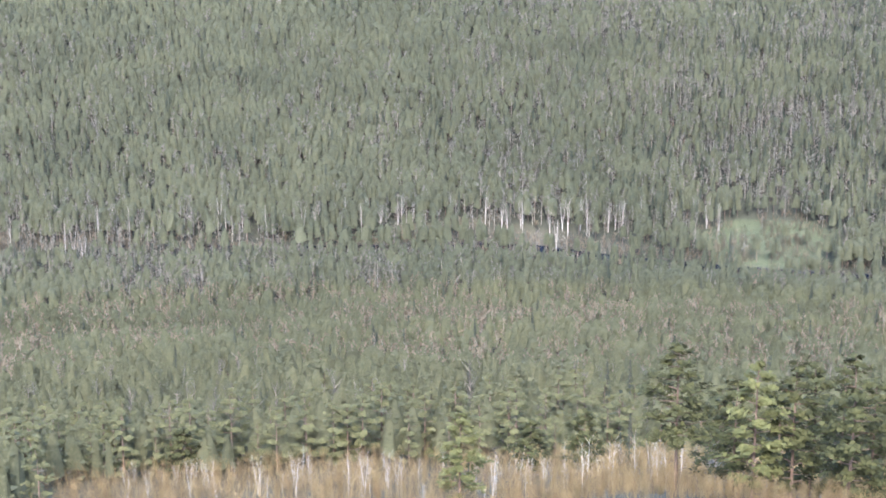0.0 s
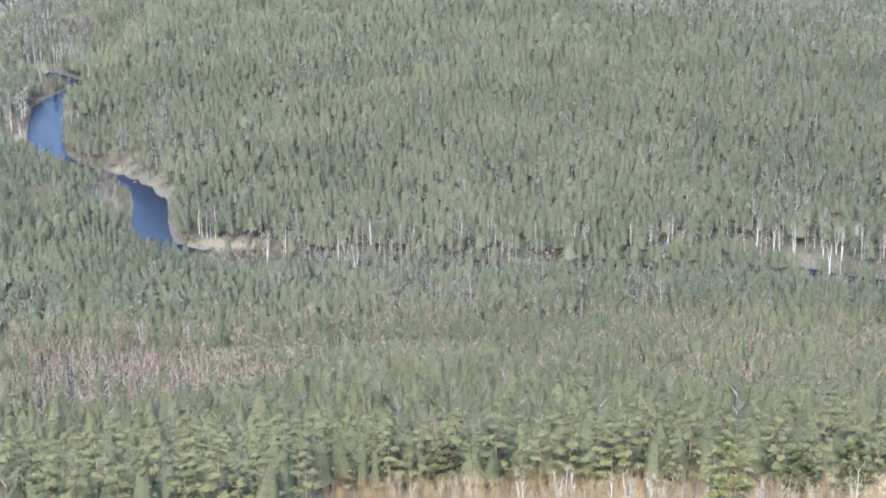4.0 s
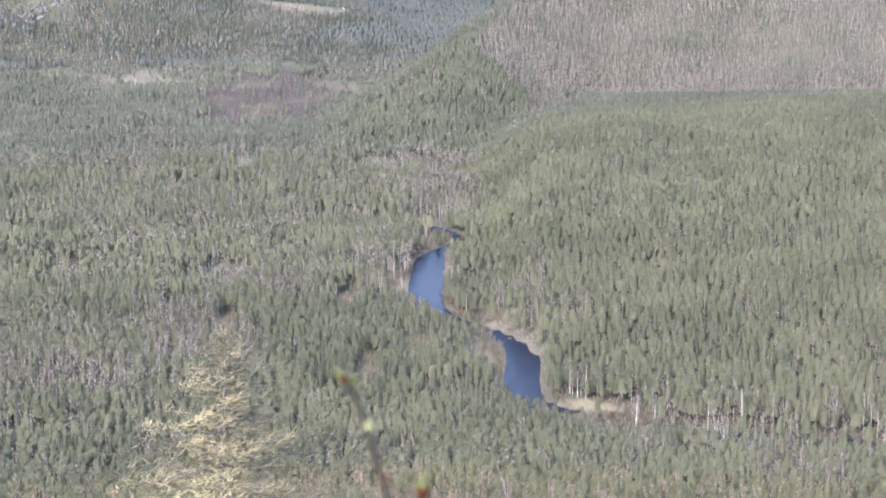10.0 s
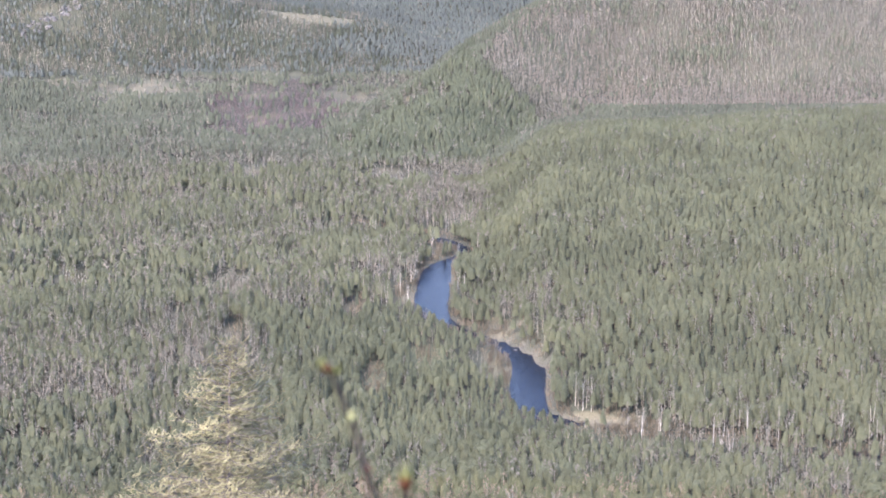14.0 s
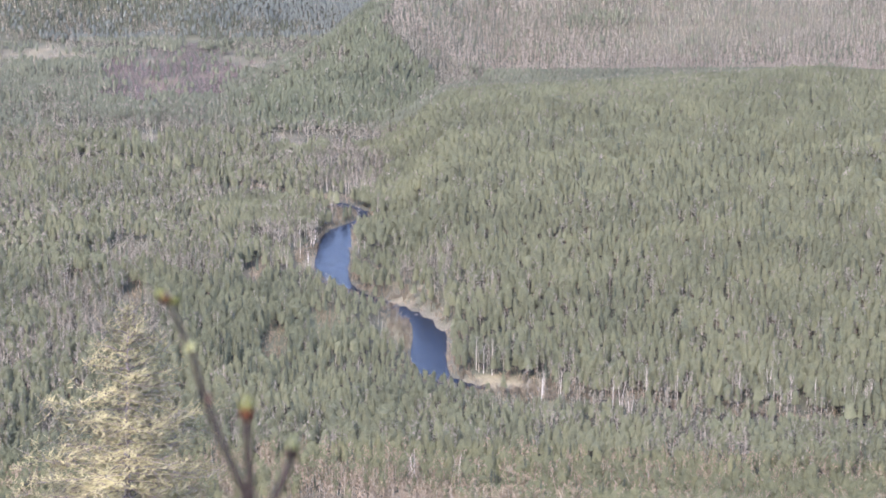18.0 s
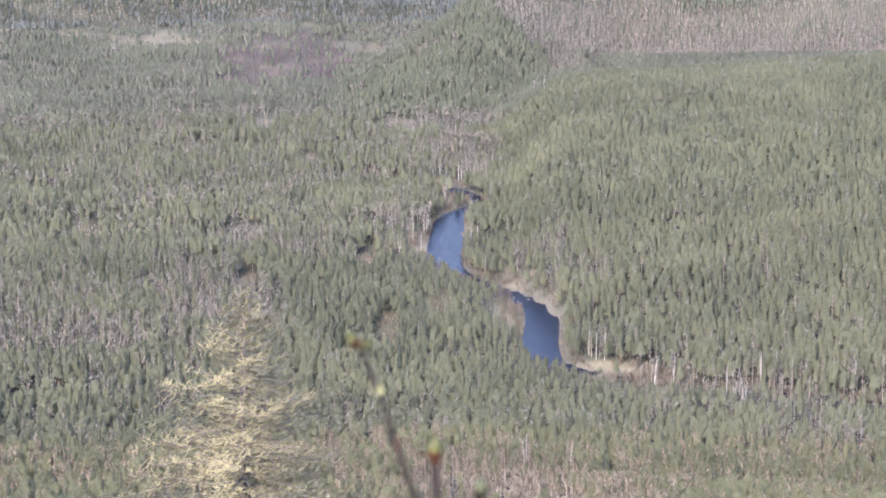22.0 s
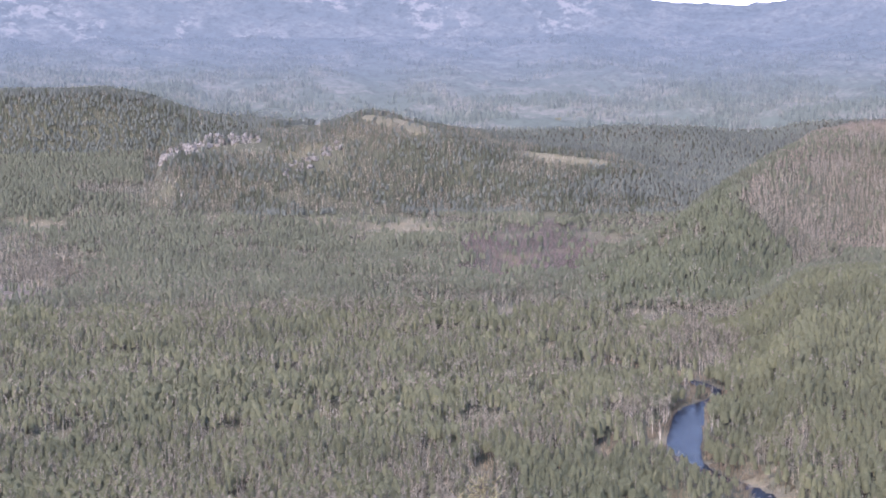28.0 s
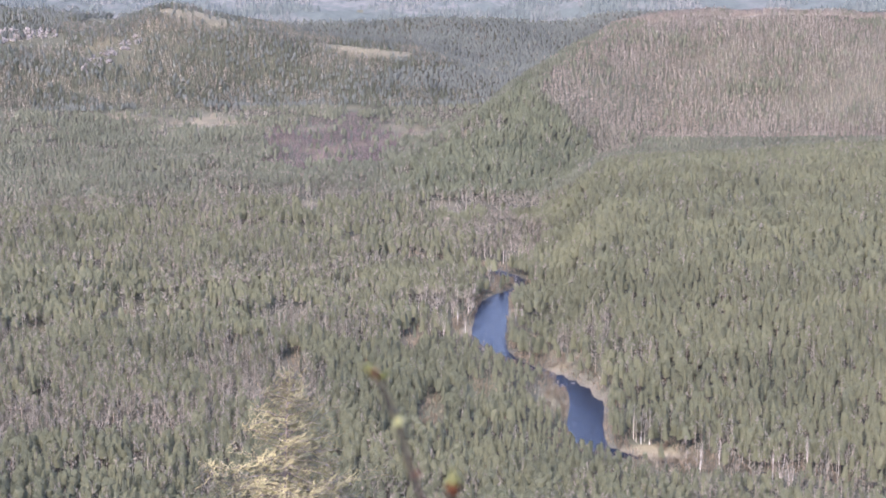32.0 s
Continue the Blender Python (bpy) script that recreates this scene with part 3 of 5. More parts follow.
def build_river():
    line = RIVER_LINE
    d = np.gradient(line[:, :2], axis=0)
    d /= np.linalg.norm(d, axis=1)[:, None]
    side = np.stack([d[:, 1], -d[:, 0]], 1)
    cols = np.array([-1.25, -0.5, 0.5, 1.25])
    v = np.concatenate([np.concatenate([line[:, :2] + side * (line[:, 2:3] * c), np.full((len(line), 1), -0.5)], 1)[:, None] for c in cols], 1).reshape(-1, 3)
    n = len(line)
    i, j = np.meshgrid(np.arange(n - 1), np.arange(3), indexing="ij")
    a = (i * 4 + j).ravel()
    me = mesh_from("river", v, np.stack([a, a + 1, a + 5, a + 4], 1), [WATER], flat=False)
    return tagged(new("river", me), "winding blue river between dry grassy banks", "river", kind="structure")


build_ground()
build_river()


# ---- far country and mountains ----
def build_backdrop():
    az = np.arange(-30, 42, 0.12)
    rr = np.arange(3860, 4560, 20.0)
    A, R = np.meshgrid(np.radians(az), rr)
    x, y = (R * np.sin(A)).ravel(), (R * np.cos(A)).ravel()
    z = ground(x, y) - 12 + 18 * smooth(3860, 3960, np.hypot(x, y)) + 7 * np.abs(rough(x, y, 22, 41)) + 8 * rough(x, y, 90, 43)
    n, k = len(az), len(rr)
    i, j = np.meshgrid(np.arange(k - 1), np.arange(n - 1), indexing="ij")
    a = (i * n + j).ravel()
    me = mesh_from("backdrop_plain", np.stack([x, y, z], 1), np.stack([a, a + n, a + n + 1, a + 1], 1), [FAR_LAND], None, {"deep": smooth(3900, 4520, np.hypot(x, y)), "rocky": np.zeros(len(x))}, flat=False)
    tagged(new("backdrop_plain", me), "hazy distant plain of woods and pale fields", "distant plain", kind="structure")
    # its woods, in belts with open fields between
    g = np.random.default_rng(41)
    ta, tr = np.radians(g.uniform(-26, 30, 34000)), g.uniform(3890, 4540, 34000)
    tx, ty = tr * np.sin(ta), tr * np.cos(ta)
    w = rough(tx, ty * 2.2, 130, 45) + 0.6 * rough(tx, ty * 2.0, 45, 47) > -0.25
    tx, ty, tr = tx[w], ty[w], tr[w]
    tz = ground(tx, ty) - 12 + 18 * smooth(3860, 3960, tr) + 7 * np.abs(rough(tx, ty, 22, 41)) + 8 * rough(tx, ty, 90, 43)
    size = g.uniform(0.6, 1.25, len(tx)) * (1.15 - 0.65 * smooth(3900, 4500, tr))
    turn = g.uniform(0, 6.28, len(tx))
    corner = [np.stack([tx, ty, tz + 11 * size], 1)] + [np.stack([tx + 4.2 * size * np.cos(turn + q), ty + 4.2 * size * np.sin(turn + q), tz - 2], 1) for q in (0, 2.1, 4.2)]
    k0 = np.arange(len(tx)) * 4
    faces = np.concatenate([np.stack([k0, k0 + 1 + q, k0 + 1 + (q + 1) % 3], 1) for q in range(3)])
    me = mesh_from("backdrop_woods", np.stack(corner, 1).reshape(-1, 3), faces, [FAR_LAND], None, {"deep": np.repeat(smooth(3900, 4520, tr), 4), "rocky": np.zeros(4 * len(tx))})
    tagged(new("backdrop_woods", me), "hazy blue-green woods on the distant plain", "distant woods", kind="structure")
    rr = np.arange(4480, 4860, 10.0)
    A, R = np.meshgrid(np.radians(az), rr)
    x, y, azd = (R * np.sin(A)).ravel(), (R * np.cos(A)).ravel(), np.degrees(A).ravel()
    el = table(azd, [(-30, 1.3), (-22, 1.15), (-17, 1.0), (-14, 1.25), (-10, 1.1), (-6, 1.45), (-4, 1.2), (-2.2, 0.95), (-1.5, 0.74), (-0.5, 0.60), (1.5, 0.56), (2.6, 0.68), (3.3, 0.9), (4.6, 1.1), (7, 1.1), (12, 1.0), (42, 0.9)])
    top = EYE_Z + 4800 * np.tan(np.radians(el))
    u = smooth(4480, 4800, R.ravel())
    base = 262 + (top - 262) * u
    z = base + u * (1 - 0.5 * u) * (10 * rough(x, y, 60, 51) + 7 * rough(x, y, 24, 53) + 3 * rough(x, y, 9, 55))
    rocky = np.clip(smooth(0.05, 0.3, u) * (1 - smooth(-3, -1, azd)) + 0.35 * smooth(0.7, 0.9, u), 0, 1) * smooth(0.0, 0.5, rough(x, y, 70, 57))
    n, k = len(az), len(rr)
    i, j = np.meshgrid(np.arange(k - 1), np.arange(n - 1), indexing="ij")
    a = (i * n + j).ravel()
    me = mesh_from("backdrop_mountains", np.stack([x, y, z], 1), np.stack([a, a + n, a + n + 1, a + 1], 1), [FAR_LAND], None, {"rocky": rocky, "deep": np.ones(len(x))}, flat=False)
    tagged(new("backdrop_mountains", me), "blue distant mountain range with pale rock faces", "mountains", kind="structure")
    # snow-covered summit plateau
    az = np.arange(-4.5, 6.5, 0.08)
    rr = np.arange(4860, 4960, 8.0)
    A, R = np.meshgrid(np.radians(az), rr)
    x, y, azd = (R * np.sin(A)).ravel(), (R * np.cos(A)).ravel(), np.degrees(A).ravel()
    el = table(azd, [(-4.5, 0.3), (-2.8, 0.62), (-1.6, 0.86), (0.5, 0.95), (2.2, 0.86), (3.6, 0.66), (4.6, 0.5), (6.5, 0.3)])
    u = smooth(4860, 4930, R.ravel())
    z = 330 + (EYE_Z + 4930 * np.tan(np.radians(el)) - 330) * u + u * (3 * rough(x, y, 30, 61) + 2 * rough(x, y, 11, 63))
    n, k = len(az), len(rr)
    i, j = np.meshgrid(np.arange(k - 1), np.arange(n - 1), indexing="ij")
    a = (i * n + j).ravel()
    me = mesh_from("backdrop_snow_peak", np.stack([x, y, z], 1), np.stack([a, a + n, a + n + 1, a + 1], 1), [SNOW], flat=False)
    tagged(new("backdrop_snow_peak", me), "snow-covered summit behind the blue ridge", "mountain", kind="structure")


build_backdrop()


# ---- woodland ----
# places where bare birches or alders stand thick: x, y, half sizes, tilt, share of bare trees, how many trees are left
GROVES = [(22, 735, 44, 135, 4, 0.9, 0.9), (-40, 665, 50, 60, 0, 0.85, 1.0), (-165, 1290, 45, 120, 12, 0.75, 0.9), (-260, 1180, 90, 40, 5, 0.8, 0.95), (-110, 1440, 30, 50, 10, 0.6, 1),
          (-855, 2420, 70, 200, 20, 0.97, 0.75), (-920, 3060, 90, 50, 0, 0.97, 0.8), (-960, 2600, 60, 90, 0, 0.8, 0.8),
          (-225, 2700, 105, 280, 0, 0.95, 1.0), (-210, 2190, 70, 40, 0, 0.9, 0.7), (-20, 2130, 90, 70, 0, 0.9, 0.55), (10, 1900, 40, 130, 0, 0.85, 0.9),
          (10, 1800, 30, 30, 0, 0.9, 0.8), (-50, 1560, 36, 34, 0, 0.85, 0.9), (180, 1075, 90, 22, -15, 0.7, 0.85), (430, 1020, 90, 16, -28, 0.6, 0.85),
          (38, 1270, 16, 60, 0, 0.9, 0.4), (75, 1350, 26, 90, 10, 0.6, 0.9), (560, 1560, 130, 60, -20, 0.55, 1.0), (60, 860, 60, 40, 0, 0.4, 1.0),
          (-420, 2080, 120, 40, 0, 0.75, 0.9), (-100, 2960, 60, 60, 0, 0.8, 0.7), (-470, 3030, 200, 40, -20, 0.9, 0.6), (300, 920, 24, 20, 0, 0.7, 1)]
# the left edge of the birches on the bluff, fitted to the camera's view: how far below the eye's level, in degrees, and
# the direction
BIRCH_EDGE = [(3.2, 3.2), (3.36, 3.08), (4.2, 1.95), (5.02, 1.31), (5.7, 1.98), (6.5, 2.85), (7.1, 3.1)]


def is_alder(x, y):
    return np.hypot((x + 225) / 115, (y - 2700) / 300) + 0.25 * rough(x, y, 40, 78) < 1


def stand(x, y):
    """Share of bare trees and share of places that hold a tree."""
    r, az = np.hypot(x, y), np.degrees(np.arctan2(x, y))
    patch = rough(x, y, 55, 71) * 0.6 + rough(x, y, 22, 73) * 0.4
    bare = np.clip(0.035 + 0.16 * smooth(0.1, 0.6, patch) + 0.07 * (1 - smooth(1250, 1600, r)), 0, 1)
    plain = (az < 0.3) & (r > 1080) & (r < 3100)
    bare = np.where(plain, np.clip(0.33 - 0.2 * smooth(1900, 2400, r) + (0.5 - 0.2 * smooth(1800, 2300, r)) * patch, 0.03, 0.8), bare)
    bare = np.where((r < 1080) & (r > 600), np.clip(0.2 + 0.42 * patch, 0.03, 0.6), bare)
    # nearer the river on the spit: pines only
    bare = np.where((x > -150) & (x < 60) & (y > 1090) & (y < 1440), 0.06, bare)
    bare = np.where((az > 20) & (r > 1110), bare + 0.1 + 0.25 * smooth(0.0, 0.4, patch), bare)
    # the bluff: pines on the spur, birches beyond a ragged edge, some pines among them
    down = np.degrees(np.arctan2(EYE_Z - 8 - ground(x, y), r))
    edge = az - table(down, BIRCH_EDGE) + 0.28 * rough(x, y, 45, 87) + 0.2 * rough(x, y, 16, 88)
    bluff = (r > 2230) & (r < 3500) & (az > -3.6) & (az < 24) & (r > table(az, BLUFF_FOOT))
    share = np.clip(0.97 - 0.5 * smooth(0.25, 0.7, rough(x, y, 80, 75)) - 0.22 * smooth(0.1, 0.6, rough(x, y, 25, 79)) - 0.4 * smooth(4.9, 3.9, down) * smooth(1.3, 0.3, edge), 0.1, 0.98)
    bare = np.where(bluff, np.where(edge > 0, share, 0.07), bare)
    rock = is_rocky_hill(x, y)
    bare = np.where(rock, np.clip(0.28 + 0.75 * patch, 0.05, 0.9), bare)
    keep = np.ones(np.shape(x))
    bald = (np.hypot((az + 8.5) / 1.7, (r - 3510) / 130) < 1) | (np.hypot((az + 3.75) / 1.8, (r - 3420) / 100) < 1) | (np.hypot((az + 11.4) / 0.9, (r - 3500) / 70) < 1)
    crags = (az > -15.8) & (az < -12.6) & (r > 3330) & (rough(x, y, 45, 99) > -0.45)
    scree = np.hypot((az + 11.2) / 0.9, (r - 3290) / 60) < 1
    keep = np.where(rock, np.where(crags, 0.12, np.where(scree, 0.35, np.clip(0.95 + 0.5 * patch, 0.5, 1))), keep)
    keep = np.where(bald & (rough(x, y, 30, 107) > -0.5), 0.12, keep)
    glade = is_glade(x, y)
    bare, keep = np.where(glade, 0.62, bare), np.where(glade, 0.34, keep)
    for cx, cy, rx, ry, tilt, share, dens in GROVES:
        c, s = math.cos(radians(tilt)), math.sin(radians(tilt))
        u, v = (x - cx) * c + (y - cy) * s, -(x - cx) * s + (y - cy) * c
        k = np.hypot(u / rx, v / ry) + 0.35 * rough(x, y, 25, 77) < 1
        bare, keep = np.where(k, share, bare), np.where(k, dens, keep)
    return bare, keep


def is_birch_hill(x, y):
    r, az = np.hypot(x, y), np.degrees(np.arctan2(x, y))
    return (az > 1.0) & (az < 16.5) & (r > 2620) & (r < 3330)


def is_rocky_hill(x, y):
    r, az = np.hypot(x, y), np.degrees(np.arctan2(x, y))
    return (az > -16.2) & (az + 2.2 * rough(x, y, 110, 105) < -1.6) & (r > 3080 + 50 * rough(x, y, 90, 106)) & (r < 3560)


def is_spur(x, y):
    r, az = np.hypot(x, y), np.degrees(np.arctan2(x, y))
    return (az > -3.2) & (az < 4.5) & (r > table(az, BLUFF_FOOT) + 10) & (r < table(az, BLUFF_CREST) + 60) & ~is_birch_hill(x, y)


def is_hazy(x, y):
    """The woods behind the spur and past the rocky hill, their needles tinted for haze."""
    r, az = np.hypot(x, y), np.degrees(np.arctan2(x, y))
    return (r > 3060 + 60 * rough(x, y, 120, 109)) & ((az > -13.5) | (r > 3570))


def is_elsewhere(x, y):
    r, az = np.hypot(x, y), np.degrees(np.arctan2(x, y))
    return ~is_alder(x, y) & ~is_spur(x, y) & ~is_birch_hill(x, y) & ~is_rocky_hill(x, y) & ((r < 3570) | ((az > -11) & (r < 3880)))


def scatter(r0, r1, gap, seed, a0=-24.0, a1=36.0):
    """Places for trees between two distances from the hill, about evenly spread."""
    g = np.random.default_rng(seed)
    xs, ys = np.arange(r1 * math.sin(radians(a0)), r1 * math.sin(radians(a1)), gap), np.arange(r0 * 0.78, r1, gap)
    x, y = (q.ravel() for q in np.meshgrid(xs, ys))
    x, y = x + g.uniform(-0.48, 0.48, len(x)) * gap, y + g.uniform(-0.48, 0.48, len(y)) * gap
    r, az = np.hypot(x, y), np.degrees(np.arctan2(x, y))
    w = (r >= r0) & (r < r1) & (az > a0) & (az < a1)
    w &= ~((az > 23.5) & (r > 1800)) & ~((az > 18.5) & (r > 2200)) & ~((az < -15.5) & (r < 1130)) & ~((az < -21.5) | (az > 34.5))
    x, y = x[w], y[w]
    _, _, _, inside = open_at(x, y)
    bare, keep = stand(x, y)
    w = ((inside < 0.4) | (g.uniform(0, 1, len(x)) < np.where(y > 1850, 0.3, 0.06))) & (river_gap(x, y) > 4.0) & (g.uniform(0, 1, len(x)) < keep)
    x, y, bare = x[w], y[w], bare[w]
    return np.stack([x, y, ground(x, y)], 1), bare, g


def thinned(xyz, g, share=0.04):
    """Thin out the woods that nearer ground hides from the camera."""
    r, az = np.hypot(xyz[:, 0], xyz[:, 1]), np.degrees(np.arctan2(xyz[:, 0], xyz[:, 1]))
    bins = np.round(az / 0.25).astype(int)
    keep = np.ones(len(r), bool)
    steps = np.arange(620, 4000, 25.0)
    for b in np.unique(bins):
        a = radians(b * 0.25)
        line = np.maximum.accumulate((ground(steps * math.sin(a), steps * math.cos(a)) + 10 - EYE_Z) / steps)
        w = bins == b
        keep[w] = (xyz[w, 2] + 21 - EYE_Z) / r[w] > np.interp(r[w] - 30, steps, line)
    return keep | (g.uniform(0, 1, len(r)) < share)


def woods(title, r0, r1, gap, seed, pine_n, birch_n, scale, clump, needles, trunk, a0=-24.0, a1=36.0, only=None, bark=None, rad=4.0, tall=20.5, ring=5, ragged_by=1.0, twigs=None):
    xyz, bare, g = scatter(r0, r1, gap, seed, a0, a1)
    if only is not None:
        w = only(xyz[:, 0], xyz[:, 1])
        xyz, bare = xyz[w], bare[w]
    if r1 > 1400:
        w = thinned(xyz, g)
        xyz, bare = xyz[w], bare[w]
    r, az = np.hypot(xyz[:, 0], xyz[:, 1]), np.degrees(np.arctan2(xyz[:, 0], xyz[:, 1]))
    kind = g.uniform(0, 1, len(r))
    birch = kind < bare
    fir = ~birch & (g.uniform(0, 1, len(r)) < (0.015 + 0.03 * (az < 1)) * (1 + 2.5 * (rough(xyz[:, 0], xyz[:, 1], 70, 81) > 0.25)) + 0.22 * smooth(24, 29, az) * (r > 1110) + 0.55 * is_rocky_hill(xyz[:, 0], xyz[:, 1]) + 0.2 * ((r > 3560) & (az < -11)))
    pine = ~birch & ~fir
    size = np.clip(g.normal(1, 0.06, len(r)), 0.65, 1.3) * scale * (0.94 + 0.13 * rough(xyz[:, 0], xyz[:, 1], 120, 83) + 0.06 * rough(xyz[:, 0], xyz[:, 1], 26, 84))
    x_, y_ = xyz[:, 0], xyz[:, 1]
    young = (r < 1062) & (r > 430)
    size = np.where(young, size * (0.74 + 0.2 * smooth(560, 900, r)), size)
    size = np.where((x_ > -150) & (x_ < 62) & (y_ > 1090) & (y_ < 1450) & pine, size * 0.95, size)
    # lower growth on the near side of the river, sized so that the camera sees the water
    x, y = xyz[:, 0], xyz[:, 1]
    gap_, out_ = river_gap(x, y), river_gap(x * 1.03, y * 1.03)
    size = np.where((gap_ < 90) & (out_ < gap_) , size * (0.58 + 0.42 * smooth(0, 85, gap_)), size)
    purple = birch & is_alder(xyz[:, 0], xyz[:, 1])
    size = np.where(purple, size * 0.5, size)
    tone = np.clip(0.5 + 0.32 * rough(xyz[:, 0], xyz[:, 1], 130, 85) + 0.42 * rough(xyz[:, 0], xyz[:, 1], 32, 86) + g.normal(0, 0.12, len(r)) * (1 - 0.5 * smooth(1500, 2400, r)), 0, 1)
    pines = [pine_shape(np.random.default_rng(seed + i), tall, rad * g.uniform(0.88, 1.14), pine_n, clump, g.uniform(0.16, 0.36), True, trunk, g.uniform(2.8, 4.5), ring) for i in range(10)]
    firs = [pine_shape(np.random.default_rng(seed + 50 + i), tall * 1.15, rad * 0.72, pine_n, clump, 0.1, True, False, 0.95, ring) for i in range(5)]
    birches = [birch_shape(np.random.default_rng(seed + 90 + i), tall * 1.06, rad * 0.9, int(birch_n * 1.25), 0.3, 0.16 * clump, 0.2, 1.0, 0.8, 0.62 * clump if r1 < 2200 else 0.95 * clump) for i in range(10)]
    plant(title + "pine_forest", pines, xyz[pine], size[pine], [PINE_BARK, needles], g, "green pine forest covering the slopes", "pine forest", tone[pine], ragged_by)
    plant(title + "fir_stand", firs, xyz[fir], size[fir], [PINE_BARK, FIR], g, "dark narrow firs among the pines", "fir trees", tone[fir])
    w = birch & ~purple
    plant(title + "birch_wood", birches, xyz[w], size[w], [bark or OLD_BARK, twigs or TWIGS], g, "leafless birches with pale trunks", "birch wood", tone[w])
    if purple.any():
        plant(title + "alder_scrub", birches, xyz[purple], size[purple], [GREY_BARK, TWIGS_PURPLE], g, "low purple-brown leafless alder scrub", "scrub", tone[purple])




woods("near_", 640, 960, 6.2, 60, 58, 44, 1.0, 1.0, NEEDLES_YOUNG, True, -14, 34.5, rad=4.3, tall=17, twigs=TWIGS_OCHRE)
woods("", 960, 1500, 6.2, 100, 29, 24, 1.0, 1.4, NEEDLES, True, rad=4.6, tall=17)
woods("middle_", 1500, 2180, 7.0, 200, 12, 14, 1.0, 1.9, NEEDLES, False, rad=5.0, tall=17, ring=4, ragged_by=0.8)
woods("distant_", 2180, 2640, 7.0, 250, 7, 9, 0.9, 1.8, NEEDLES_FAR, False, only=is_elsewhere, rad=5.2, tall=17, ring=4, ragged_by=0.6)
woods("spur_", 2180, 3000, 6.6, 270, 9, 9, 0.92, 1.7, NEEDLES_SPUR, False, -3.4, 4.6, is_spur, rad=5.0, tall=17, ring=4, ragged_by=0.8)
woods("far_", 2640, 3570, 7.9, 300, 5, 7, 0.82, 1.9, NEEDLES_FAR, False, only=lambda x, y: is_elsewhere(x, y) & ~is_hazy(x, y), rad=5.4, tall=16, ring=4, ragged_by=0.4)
woods("hazy_", 3060, 4040, 7.9, 330, 5, 7, 0.82, 1.9, NEEDLES_HAZE, False, only=lambda x, y: is_elsewhere(x, y) & is_hazy(x, y), rad=5.4, tall=16, ring=4, ragged_by=0.4)
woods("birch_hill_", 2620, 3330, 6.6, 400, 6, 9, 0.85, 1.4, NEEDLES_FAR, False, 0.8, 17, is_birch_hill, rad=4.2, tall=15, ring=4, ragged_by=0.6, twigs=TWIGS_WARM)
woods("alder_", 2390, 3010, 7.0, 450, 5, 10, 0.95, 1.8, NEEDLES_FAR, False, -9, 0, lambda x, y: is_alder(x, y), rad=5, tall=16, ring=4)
woods("rear_hill_", 3560, 3990, 7.6, 550, 6, 8, 0.8, 1.9, NEEDLES_HAZE, False, -24, -11, lambda x, y: ~is_rocky_hill(x, y), rad=6.2, tall=16, ring=4, ragged_by=0.4)
woods("rocky_hill_", 3080, 3560, 6.4, 500, 6, 8, 0.8, 1.8, NEEDLES_HAZE, False, -17, -0.5, is_rocky_hill, rad=5.0, tall=16, ring=4, ragged_by=1.1)


# ---- trees on the near slope, each a thing of its own ----
def tree_base(name, label, category, group=""):
    return tagged(new(name), label, category, group)


